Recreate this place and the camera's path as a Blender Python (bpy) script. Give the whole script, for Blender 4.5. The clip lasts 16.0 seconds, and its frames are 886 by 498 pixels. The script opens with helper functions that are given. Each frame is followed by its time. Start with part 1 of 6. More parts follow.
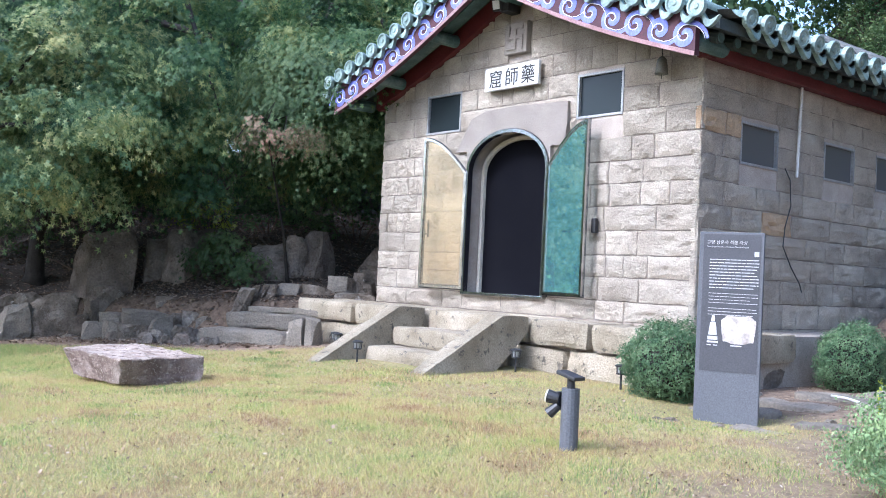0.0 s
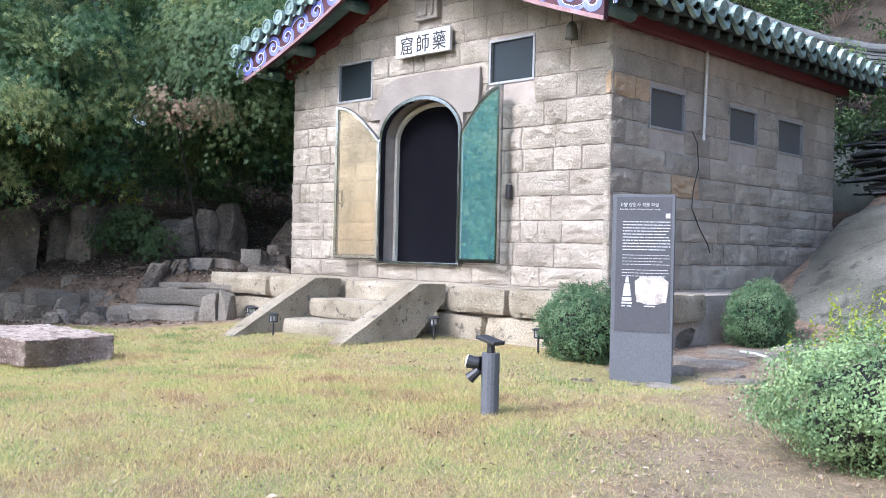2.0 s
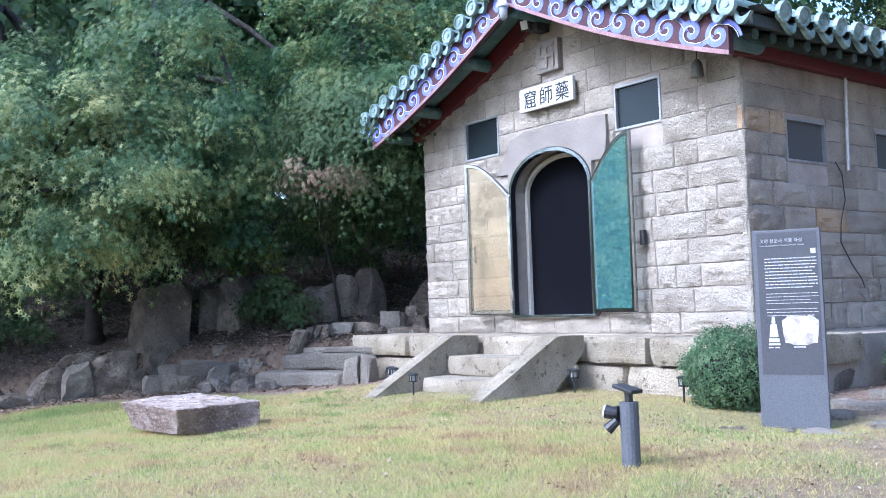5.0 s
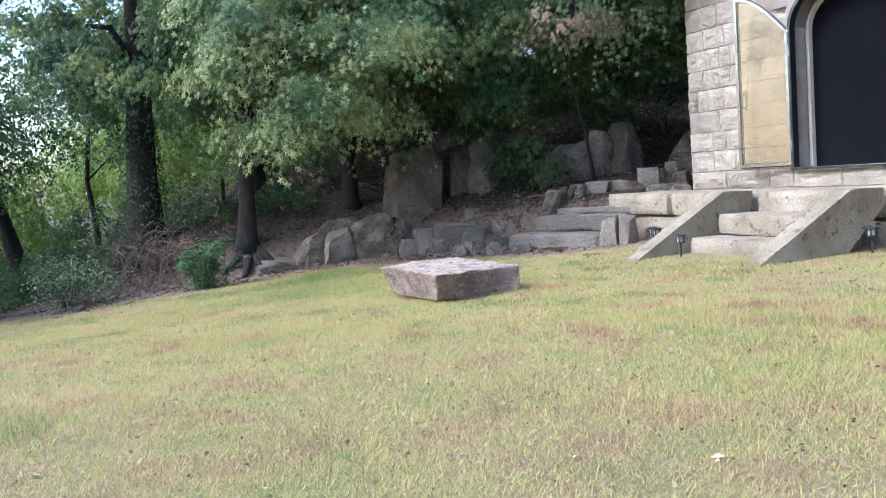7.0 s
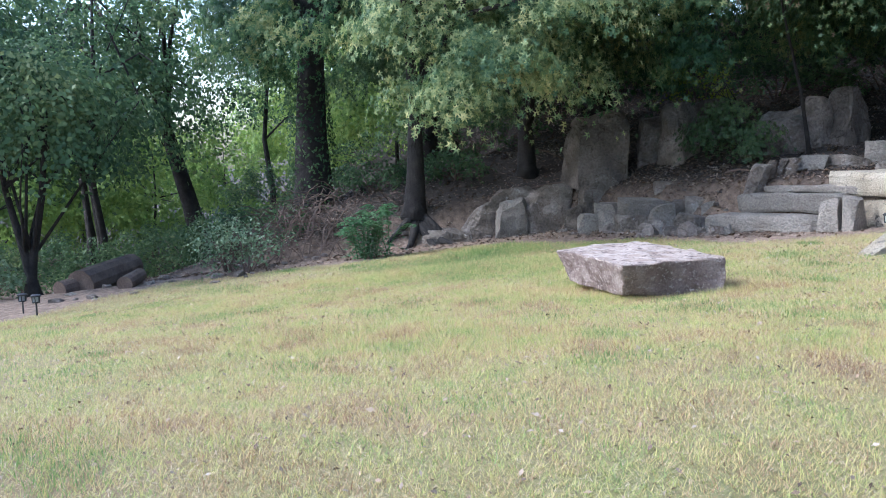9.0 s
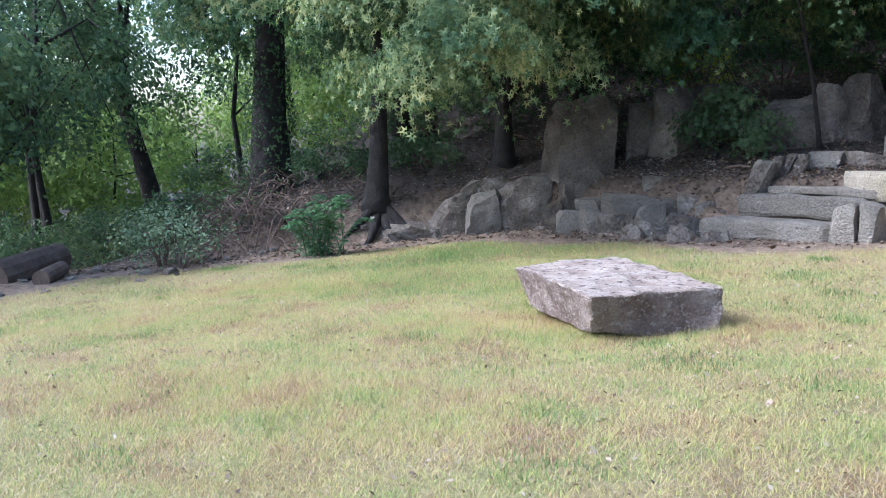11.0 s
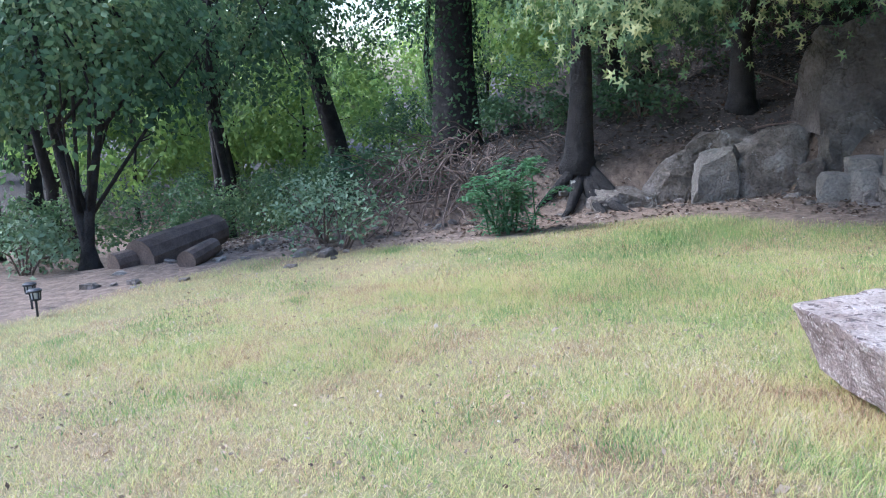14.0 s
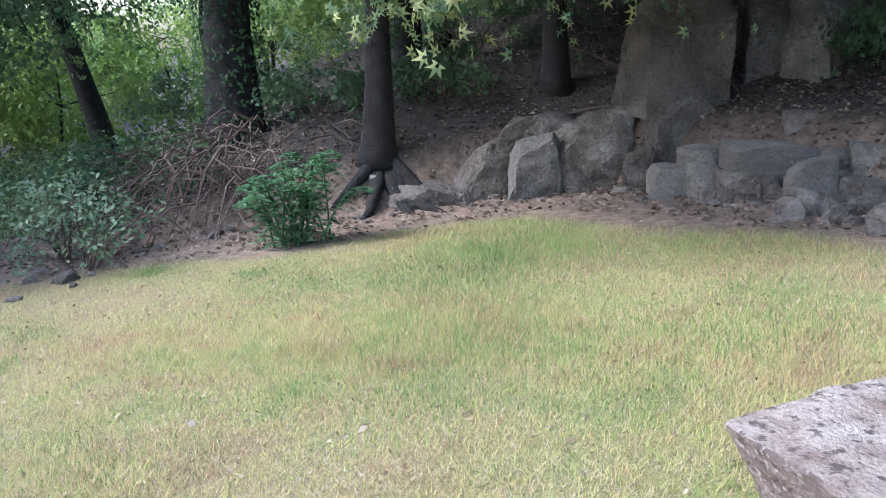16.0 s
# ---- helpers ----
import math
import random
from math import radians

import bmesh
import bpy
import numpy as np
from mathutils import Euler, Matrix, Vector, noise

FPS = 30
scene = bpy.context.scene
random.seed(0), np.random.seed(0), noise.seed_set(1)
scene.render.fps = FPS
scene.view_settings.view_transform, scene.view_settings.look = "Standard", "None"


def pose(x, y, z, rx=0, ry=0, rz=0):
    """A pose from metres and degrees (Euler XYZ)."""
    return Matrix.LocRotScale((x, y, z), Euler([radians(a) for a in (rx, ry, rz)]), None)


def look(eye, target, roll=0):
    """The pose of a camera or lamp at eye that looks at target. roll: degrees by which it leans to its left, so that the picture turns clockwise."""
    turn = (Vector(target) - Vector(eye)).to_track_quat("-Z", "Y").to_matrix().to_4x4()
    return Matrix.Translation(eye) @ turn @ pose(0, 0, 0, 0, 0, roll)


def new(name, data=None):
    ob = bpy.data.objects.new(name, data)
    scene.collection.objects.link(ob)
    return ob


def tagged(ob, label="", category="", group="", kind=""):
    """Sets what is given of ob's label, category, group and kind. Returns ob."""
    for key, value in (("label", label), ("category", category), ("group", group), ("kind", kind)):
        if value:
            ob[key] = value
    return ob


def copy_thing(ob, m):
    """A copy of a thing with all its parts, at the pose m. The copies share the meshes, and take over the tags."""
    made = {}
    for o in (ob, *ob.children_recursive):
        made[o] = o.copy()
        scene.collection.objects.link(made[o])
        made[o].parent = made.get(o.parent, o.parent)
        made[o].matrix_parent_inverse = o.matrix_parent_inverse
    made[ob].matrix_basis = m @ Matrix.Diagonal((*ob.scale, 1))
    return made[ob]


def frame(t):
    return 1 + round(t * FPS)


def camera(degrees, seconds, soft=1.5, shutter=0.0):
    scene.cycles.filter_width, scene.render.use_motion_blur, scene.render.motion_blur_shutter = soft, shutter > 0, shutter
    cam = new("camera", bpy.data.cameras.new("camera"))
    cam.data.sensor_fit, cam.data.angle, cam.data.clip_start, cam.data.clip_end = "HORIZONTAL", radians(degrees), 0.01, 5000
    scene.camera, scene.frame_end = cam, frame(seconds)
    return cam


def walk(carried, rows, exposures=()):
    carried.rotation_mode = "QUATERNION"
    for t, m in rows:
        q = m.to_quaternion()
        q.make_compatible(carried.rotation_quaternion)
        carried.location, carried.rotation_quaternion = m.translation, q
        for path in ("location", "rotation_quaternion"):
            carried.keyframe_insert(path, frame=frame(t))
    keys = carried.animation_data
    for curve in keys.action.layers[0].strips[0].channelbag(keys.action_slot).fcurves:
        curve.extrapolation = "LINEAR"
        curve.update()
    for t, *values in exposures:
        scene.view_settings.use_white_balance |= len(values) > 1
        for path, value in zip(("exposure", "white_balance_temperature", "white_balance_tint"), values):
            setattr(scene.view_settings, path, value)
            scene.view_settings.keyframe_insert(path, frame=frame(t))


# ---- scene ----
cam = camera(50.0, 16.0, soft=0.95)
PATH = [
    (0, (11.44, -8.447, 1.084), (9.918, -7.151, 1.142), 2.8),
    (0.5, (11.424, -8.444, 1.083), (9.961, -7.082, 1.123), 2.4),
    (1, (11.416, -8.444, 1.077), (9.987, -7.045, 1.101), 2.1),
    (1.5, (11.397, -8.421, 1.071), (9.989, -7.0, 1.078), 1.7),
    (2, (11.386, -8.42, 1.064), (9.988, -6.99, 1.066), 1.3),
    (2.5, (11.394, -8.409, 1.066), (9.988, -6.987, 1.102), 0.7),
    (3, (11.403, -8.403, 1.075), (9.979, -7.002, 1.187), 0.1),
    (3.2, (11.437, -8.4, 1.088), (10.005, -7.012, 1.238), -0.1),
    (5.3, (11.39, -8.309, 1.023), (9.762, -7.152, 1.115), -1.9),
    (5.5, (11.378, -8.331, 1.022), (9.723, -7.209, 1.083), -2.0),
    (6, (11.205, -8.341, 0.996), (9.477, -7.334, 0.973), -2.5),
    (6.5, (10.875, -8.191, 0.975), (9.082, -7.31, 0.884), -3.2),
    (7, (10.747, -8.106, 1.023), (8.9, -7.352, 0.878), -3.7),
    (7.5, (10.411, -8.004, 1.005), (8.52, -7.38, 0.826), -3.8),
    (8, (10.078, -7.958, 1.021), (8.154, -7.445, 0.831), -4.0),
    (8.2, (9.947, -7.895, 1.031), (8.01, -7.437, 0.834), -3.7),
    (10.3, (8.523, -7.183, 1.099), (6.569, -6.804, 0.899), -1.7),
    (10.5, (8.342, -7.065, 1.134), (6.391, -6.676, 0.928), -1.6),
    (11, (8.002, -6.917, 1.134), (6.059, -6.511, 0.89), -0.9),
    (11.5, (7.58, -6.801, 1.159), (5.643, -6.387, 0.886), -0.2),
    (12, (7.128, -6.627, 1.174), (5.189, -6.222, 0.896), 0.1),
    (12.5, (6.882, -6.505, 1.212), (4.935, -6.141, 0.932), 0.2),
    (13, (6.453, -6.445, 1.221), (4.493, -6.167, 0.934), -0.2),
    (13.5, (6.022, -6.508, 1.151), (4.051, -6.414, 0.83), -1.5),
    (14, (5.556, -6.465, 1.208), (3.589, -6.503, 0.852), -2.9),
    (14.5, (5.085, -6.457, 1.193), (3.123, -6.523, 0.81), -3.3),
    (15, (4.721, -6.456, 1.205), (2.762, -6.459, 0.799), -3.3),
    (15.5, (4.226, -6.372, 1.247), (2.276, -6.231, 0.828), -2.9),
    (16, (3.862, -6.305, 1.276), (1.949, -5.924, 0.836), -2.4),
]
walk(cam, [(t, look(e, g, r)) for t, e, g, r in PATH], [
    (0, 1.71, 5220, 14), (1.5, 1.71, 5420, 14), (2.2, 1.71, 5420, 14), (3.2, 1.66, 5020, 13), (5.3, 1.72, 4880, 15), (6, 1.72, 4910, 16), (7, 1.63, 5320, 14), (8.2, 1.63, 5270, 13),
    (10.4, 1.73, 4940, 11), (11.5, 1.70, 5300, 13), (12.2, 1.73, 5000, 12), (13, 1.82, 4900, 13), (14.5, 1.78, 5000, 13), (15.5, 1.83, 5200, 13), (16, 1.83, 5200, 13)])

# ---- light ----
world = bpy.data.worlds.new("sky")
scene.world = world
world.use_nodes = True
wn = world.node_tree
sky = wn.nodes.new("ShaderNodeTexSky")
sky.sky_type = "NISHITA"
sky.sun_disc = False
sky.sun_elevation, sky.sun_rotation = radians(43), radians(191)
sky.air_density, sky.dust_density = 1.2, 3.0
wn.links.new(sky.outputs[0], wn.nodes["Background"].inputs[0])
wn.nodes["Background"].inputs[1].default_value = 0.15
sun_data = bpy.data.lights.new("sun", "SUN")
sun_data.energy, sun_data.angle, sun_data.color = 1.5, radians(18), (1.0, 0.98, 0.95)
sun = new("sun", sun_data)
sun.matrix_world = look((-3.6, -17.6, 17.0), (0, 0, 0))

# ---- materials ----
def mat(name, cols, scale=3.0, fine=45.0, rough=0.85, bump=0.35, metal=0.0, rand=0.0, relief=0.012, island=0.0, mid=12.0, spots=None, spot_scale=6.0, spot_at=0.6, crack=0.0):
    m = bpy.data.materials.new(name)
    m.use_nodes = True
    nt = m.node_tree
    L, N = nt.links.new, nt.nodes.new
    b = nt.nodes["Principled BSDF"]
    geo = N("ShaderNodeNewGeometry")
    n1 = N("ShaderNodeTexNoise")
    n1.inputs["Scale"].default_value, n1.inputs["Detail"].default_value = scale, 6
    L(geo.outputs["Position"], n1.inputs["Vector"])
    n2 = N("ShaderNodeTexNoise")
    n2.inputs["Scale"].default_value, n2.inputs["Detail"].default_value = fine, 5
    L(geo.outputs["Position"], n2.inputs["Vector"])
    ramp = N("ShaderNodeValToRGB")
    el = ramp.color_ramp.elements
    while len(el) < len(cols):
        el.new(0.5)
    for i, c in enumerate(cols):
        el[i].position = 0.3 + 0.42 * i / max(1, len(cols) - 1)
        el[i].color = (*c, 1)
    L(n1.outputs[0], ramp.inputs[0])
    mix = N("ShaderNodeMix")
    mix.data_type, mix.blend_type = "RGBA", "OVERLAY"
    mix.inputs[0].default_value = 0.55
    L(ramp.outputs[0], mix.inputs[6])
    L(n2.outputs[0], mix.inputs[7])
    out = mix.outputs[2]
    if spots:
        n3 = N("ShaderNodeTexNoise")
        n3.inputs["Scale"].default_value, n3.inputs["Detail"].default_value = spot_scale, 8
        n3.inputs["Roughness"].default_value = 0.7
        L(geo.outputs["Position"], n3.inputs["Vector"])
        r3 = N("ShaderNodeValToRGB")
        r3.color_ramp.elements[0].position, r3.color_ramp.elements[1].position = spot_at, spot_at + 0.06
        L(n3.outputs[0], r3.inputs[0])
        mx = N("ShaderNodeMix")
        mx.data_type = "RGBA"
        mx.inputs[7].default_value = (*spots, 1)
        L(r3.outputs[0], mx.inputs[0])
        L(out, mx.inputs[6])
        out = mx.outputs[2]
    if crack:
        warp = N("ShaderNodeVectorMath")
        warp.operation = "MULTIPLY_ADD"
        warp.inputs[1].default_value = (0.9, 0.9, 0.9)
        L(n1.outputs["Color"], warp.inputs[0])
        L(geo.outputs["Position"], warp.inputs[2])
        cell = N("ShaderNodeTexVoronoi")
        cell.feature = "DISTANCE_TO_EDGE"
        cell.inputs["Scale"].default_value = crack
        L(warp.outputs[0], cell.inputs["Vector"])
        seam = N("ShaderNodeMapRange")
        seam.inputs[1].default_value, seam.inputs[2].default_value = -0.012, 0.02
        L(cell.outputs["Distance"], seam.inputs[0])
        dark = N("ShaderNodeMix")
        dark.data_type, dark.blend_type = "RGBA", "MULTIPLY"
        dark.inputs[7].default_value = (0.5, 0.46, 0.42, 1)
        inv = N("ShaderNodeMath")
        inv.operation = "SUBTRACT"
        inv.inputs[0].default_value = 1.0
        L(seam.outputs[0], inv.inputs[1])
        L(inv.outputs[0], dark.inputs[0])
        L(out, dark.inputs[6])
        out = dark.outputs[2]
    if rand or island:
        hsv = N("ShaderNodeHueSaturation")
        src = geo.outputs["Random Per Island"] if island else N("ShaderNodeObjectInfo").outputs["Random"]
        mr = N("ShaderNodeMapRange")
        a = island or rand
        mr.inputs[3].default_value, mr.inputs[4].default_value = 1 - a, 1 + a
        L(src, mr.inputs[0])
        L(mr.outputs[0], hsv.inputs["Value"])
        L(out, hsv.inputs["Color"])
        out = hsv.outputs[0]
    L(out, b.inputs["Base Color"])
    b.inputs["Roughness"].default_value, b.inputs["Metallic"].default_value = rough, metal
    if bump:
        add = N("ShaderNodeMath")
        add.operation = "ADD"
        L(n1.outputs[0], add.inputs[0])
        L(n2.outputs[0], add.inputs[1])
        n4 = N("ShaderNodeTexNoise")
        n4.inputs["Scale"].default_value, n4.inputs["Detail"].default_value, n4.inputs["Roughness"].default_value = mid, 10, 0.75
        L(geo.outputs["Position"], n4.inputs["Vector"])
        add2 = N("ShaderNodeMath")
        add2.operation = "MULTIPLY_ADD"
        add2.inputs[1].default_value = 1.6
        L(n4.outputs[0], add2.inputs[0])
        L(add.outputs[0], add2.inputs[2])
        add = add2
        if crack:
            deep = N("ShaderNodeMath")
            deep.operation = "MULTIPLY_ADD"
            deep.inputs[1].default_value = 0.5
            L(seam.outputs[0], deep.inputs[0])
            L(add.outputs[0], deep.inputs[2])
            add = deep
        bp = N("ShaderNodeBump")
        bp.inputs["Strength"].default_value, bp.inputs["Distance"].default_value = bump, relief
        L(add.outputs[0], bp.inputs["Height"])
        L(bp.outputs[0], b.inputs["Normal"])
    return m


def leafmat(name, cols, rough=0.55, thin=0.35, patch=0.7, contrast=1.5, single=0.45):
    """Leaves: colour by leaf and by patch, with some light through them."""
    m = bpy.data.materials.new(name)
    m.use_nodes = True
    nt = m.node_tree
    L, N = nt.links.new, nt.nodes.new
    b = nt.nodes["Principled BSDF"]
    geo = N("ShaderNodeNewGeometry")
    n1 = N("ShaderNodeTexNoise")
    n1.inputs["Scale"].default_value, n1.inputs["Detail"].default_value = patch, 5
    L(geo.outputs["Position"], n1.inputs["Vector"])
    ma = N("ShaderNodeMath")
    ma.operation = "MULTIPLY_ADD"
    ma.inputs[1].default_value = single
    L(geo.outputs["Random Per Island"], ma.inputs[0])
    mb = N("ShaderNodeMath")
    mb.operation = "MULTIPLY_ADD"
    mb.inputs[1].default_value, mb.inputs[2].default_value = contrast, 0.5 - single / 2 - contrast / 2
    L(n1.outputs[0], mb.inputs[0])
    L(mb.outputs[0], ma.inputs[2])
    ramp = N("ShaderNodeValToRGB")
    el = ramp.color_ramp.elements
    while len(el) < len(cols):
        el.new(0.5)
    for i, c in enumerate(cols):
        el[i].position = i / max(1, len(cols) - 1)
        el[i].color = (*c, 1)
    L(ma.outputs[0], ramp.inputs[0])
    L(ramp.outputs[0], b.inputs["Base Color"])
    b.inputs["Roughness"].default_value = rough
    b.inputs["Specular IOR Level"].default_value = 0.25
    tr = N("ShaderNodeBsdfTranslucent")
    L(ramp.outputs[0], tr.inputs[0])
    mx = N("ShaderNodeMixShader")
    mx.inputs[0].default_value = thin
    L(b.outputs[0], mx.inputs[1])
    L(tr.outputs[0], mx.inputs[2])
    L(mx.outputs[0], nt.nodes["Material Output"].inputs[0])
    return m


def glassmat(name, tint, alpha_mix, rough=0.03):
    m = bpy.data.materials.new(name)
    m.use_nodes = True
    nt = m.node_tree
    L, N = nt.links.new, nt.nodes.new
    gl = N("ShaderNodeBsdfGlossy")
    gl.inputs["Roughness"].default_value = rough
    tp = N("ShaderNodeBsdfTransparent")
    tp.inputs[0].default_value = (*tint, 1)
    fr = N("ShaderNodeFresnel")
    fr.inputs[0].default_value = 1.5
    m1 = N("ShaderNodeMixShader")
    L(fr.outputs[0], m1.inputs[0])
    L(tp.outputs[0], m1.inputs[1])
    L(gl.outputs[0], m1.inputs[2])
    df = N("ShaderNodeBsdfDiffuse")
    df.inputs[0].default_value = (*tint, 1)
    m2 = N("ShaderNodeMixShader")
    m2.inputs[0].default_value = alpha_mix
    L(m1.outputs[0], m2.inputs[1])
    L(df.outputs[0], m2.inputs[2])
    L(m2.outputs[0], nt.nodes["Material Output"].inputs[0])
    return m


GRANITE = mat("granite_block", [(0.43, 0.365, 0.288), (0.56, 0.488, 0.395), (0.67, 0.60, 0.495)], 2.6, 70, 0.92, 1.0, rand=0.14, relief=0.055, mid=17)
OCHRE = mat("granite_block_ochre", [(0.30, 0.20, 0.115), (0.46, 0.345, 0.225)], 4, 60, 0.92, 0.5, relief=0.02)
LINTEL = mat("granite_dressed", [(0.34, 0.295, 0.255), (0.43, 0.38, 0.33)], 2.2, 120, 0.9, 0.9, relief=0.025, mid=30)
CREAMSTONE = mat("cream_plaster", [(0.46, 0.42, 0.35), (0.58, 0.54, 0.46)], 3, 70, 0.85, 0.2)
MORTAR = mat("mortar", [(0.30, 0.255, 0.215), (0.40, 0.345, 0.295)], 6, 80, 0.95, 0.4)
PLINTH = mat("plinth_granite", [(0.29, 0.24, 0.165), (0.43, 0.365, 0.265), (0.53, 0.465, 0.36)], 2.4, 60, 0.93, 1.0, rand=0.14, relief=0.045, mid=11, spots=(0.17, 0.15, 0.12), spot_scale=9, spot_at=0.57)
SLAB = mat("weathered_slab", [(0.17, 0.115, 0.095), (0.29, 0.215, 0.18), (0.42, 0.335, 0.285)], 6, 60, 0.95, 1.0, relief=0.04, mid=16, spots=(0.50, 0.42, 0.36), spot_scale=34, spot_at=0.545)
# pale lichen of the top; its colour also holds light from above
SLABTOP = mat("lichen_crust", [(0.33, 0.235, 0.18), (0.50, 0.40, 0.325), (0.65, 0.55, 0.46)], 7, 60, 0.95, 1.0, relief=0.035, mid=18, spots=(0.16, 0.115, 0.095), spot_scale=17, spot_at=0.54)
ROCK = mat("bank_rock", [(0.11, 0.09, 0.07), (0.22, 0.18, 0.145), (0.34, 0.285, 0.235)], 2.5, 30, 0.95, 1.0, rand=0.25, relief=0.06, mid=6, spots=(0.13, 0.12, 0.095), spot_scale=3, spot_at=0.6, crack=1.3)
FACEROCK = mat("mottled_bank_rock", [(0.12, 0.095, 0.072), (0.21, 0.172, 0.135), (0.33, 0.285, 0.235)], 3.5, 30, 0.95, 1.0, rand=0.18, relief=0.06, mid=7, spots=(0.42, 0.39, 0.345), spot_scale=6, spot_at=0.61, crack=1.9)
PALEROCK = mat("pale_stone", [(0.21, 0.18, 0.145), (0.33, 0.29, 0.24)], 3.0, 40, 0.95, 1.0, rand=0.25, relief=0.04, mid=9, spots=(0.2, 0.19, 0.16), spot_scale=6, spot_at=0.6)
SOIL = mat("soil", [(0.10, 0.07, 0.05), (0.19, 0.14, 0.10), (0.27, 0.21, 0.16)], 1.2, 25, 1.0, 0.8, relief=0.03)
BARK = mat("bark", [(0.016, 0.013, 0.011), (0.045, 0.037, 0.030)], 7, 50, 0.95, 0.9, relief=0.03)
DEADWOOD = mat("dead_twigs", [(0.085, 0.058, 0.043), (0.17, 0.12, 0.088)], 6, 50, 0.95, 0.3)
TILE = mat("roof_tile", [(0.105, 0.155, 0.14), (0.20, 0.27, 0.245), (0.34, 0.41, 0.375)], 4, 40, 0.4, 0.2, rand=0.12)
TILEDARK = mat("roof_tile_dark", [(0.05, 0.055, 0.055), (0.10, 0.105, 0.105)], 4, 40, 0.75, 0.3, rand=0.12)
RED = mat("red_paint", [(0.075, 0.010, 0.013), (0.12, 0.018, 0.02)], 3, 40, 0.6, 0.15)
PURPLE = mat("dark_red_board", [(0.035, 0.009, 0.017), (0.075, 0.016, 0.024)], 3, 40, 0.6, 0.15)
PINK = mat("faded_red_edge", [(0.22, 0.12, 0.12), (0.32, 0.20, 0.20)], 5, 40, 0.7, 0.2)
BLUE = mat("blue_paint", [(0.10, 0.11, 0.45), (0.20, 0.24, 0.62)], 6, 40, 0.55, 0.1)
WHITE = mat("white_paint", [(0.62, 0.62, 0.70), (0.78, 0.78, 0.80)], 5, 60, 0.6, 0.1)
GREEN = mat("green_painted_wood", [(0.03, 0.065, 0.058), (0.06, 0.11, 0.10), (0.13, 0.17, 0.16)], 4, 40, 0.65, 0.2)
DARKWOOD = mat("dark_eave_wood", [(0.02, 0.03, 0.028), (0.05, 0.06, 0.055)], 4, 40, 0.8, 0.2)
STEEL = mat("stainless_steel", [(0.36, 0.365, 0.37), (0.52, 0.53, 0.54)], 8, 90, 0.2, 0.03, metal=1.0)
GREYMETAL = mat("grey_window_frame", [(0.26, 0.26, 0.26), (0.36, 0.36, 0.355)], 6, 60, 0.5, 0.05, metal=0.3)
BLACK = mat("black_plastic", [(0.015, 0.015, 0.017), (0.03, 0.03, 0.033)], 8, 80, 0.5, 0.05)
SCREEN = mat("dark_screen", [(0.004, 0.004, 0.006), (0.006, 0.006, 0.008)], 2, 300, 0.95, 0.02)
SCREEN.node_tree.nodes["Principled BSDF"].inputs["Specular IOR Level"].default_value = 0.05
PANELGREY = mat("panel_grey", [(0.085, 0.088, 0.10), (0.10, 0.104, 0.118)], 1.5, 90, 0.55, 0.03)
PANELDARK = mat("panel_print", [(0.050, 0.050, 0.058), (0.058, 0.058, 0.066)], 1.5, 90, 0.5, 0.02)
PAPER = mat("white_print", [(0.42, 0.42, 0.43), (0.5, 0.5, 0.51)], 8, 80, 0.6, 0.0)
SKETCH = mat("stone_picture", [(0.26, 0.22, 0.19), (0.42, 0.38, 0.35), (0.55, 0.52, 0.5)], 14, 60, 0.6, 0.0)
SIGNWHITE = mat("sign_stone", [(0.46, 0.46, 0.45), (0.54, 0.54, 0.53)], 4, 60, 0.7, 0.05)
INK = mat("black_ink", [(0.012, 0.012, 0.013), (0.02, 0.02, 0.021)], 8, 60, 0.6, 0.0)
BRONZE = mat("weathered_bronze", [(0.10, 0.10, 0.08), (0.18, 0.17, 0.14)], 9, 60, 0.6, 0.2, metal=0.5)
PANEDARK = glassmat("dark_glass", (0.035, 0.045, 0.05), 0.55)
PANEDUST = glassmat("dusty_glass", (0.16, 0.16, 0.16), 0.6, 0.25)
GLASSTAN = glassmat("clear_door_glass", (0.80, 0.73, 0.59), 0.08)
GLASSTEAL = glassmat("teal_door_glass", (0.17, 0.43, 0.43), 0.20)
BULB = glassmat("lamp_glass", (0.7, 0.72, 0.72), 0.4)
PVC = mat("white_pvc", [(0.6, 0.58, 0.54), (0.7, 0.68, 0.64)], 6, 50, 0.6, 0.05)
# high patch contrast puts the crowns' lit clumps and dark gaps into colour
LEAF_MAPLE = leafmat("maple_leaf", [(0.030, 0.070, 0.034), (0.062, 0.125, 0.050), (0.125, 0.195, 0.072), (0.27, 0.29, 0.10)], thin=0.5, contrast=3.2, patch=1.1)
LEAF_PALE = leafmat("pale_maple_leaf", [(0.052, 0.105, 0.052), (0.13, 0.205, 0.088), (0.285, 0.34, 0.14), (0.47, 0.455, 0.19)], thin=0.48, contrast=2.6, patch=1.3)
CREAM = mat("led_face", [(0.45, 0.43, 0.33), (0.6, 0.58, 0.46)], 30, 90, 0.4, 0.1)
LEAF_DARK = leafmat("dark_leaf", [(0.036, 0.07, 0.036), (0.072, 0.125, 0.055), (0.13, 0.195, 0.08), (0.23, 0.27, 0.105)], thin=0.48, contrast=2.0)
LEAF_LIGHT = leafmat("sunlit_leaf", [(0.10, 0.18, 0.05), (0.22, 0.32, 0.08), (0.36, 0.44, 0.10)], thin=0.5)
LEAF_RED = leafmat("turning_leaf", [(0.07, 0.12, 0.05), (0.12, 0.14, 0.065), (0.20, 0.15, 0.09), (0.28, 0.15, 0.11)])
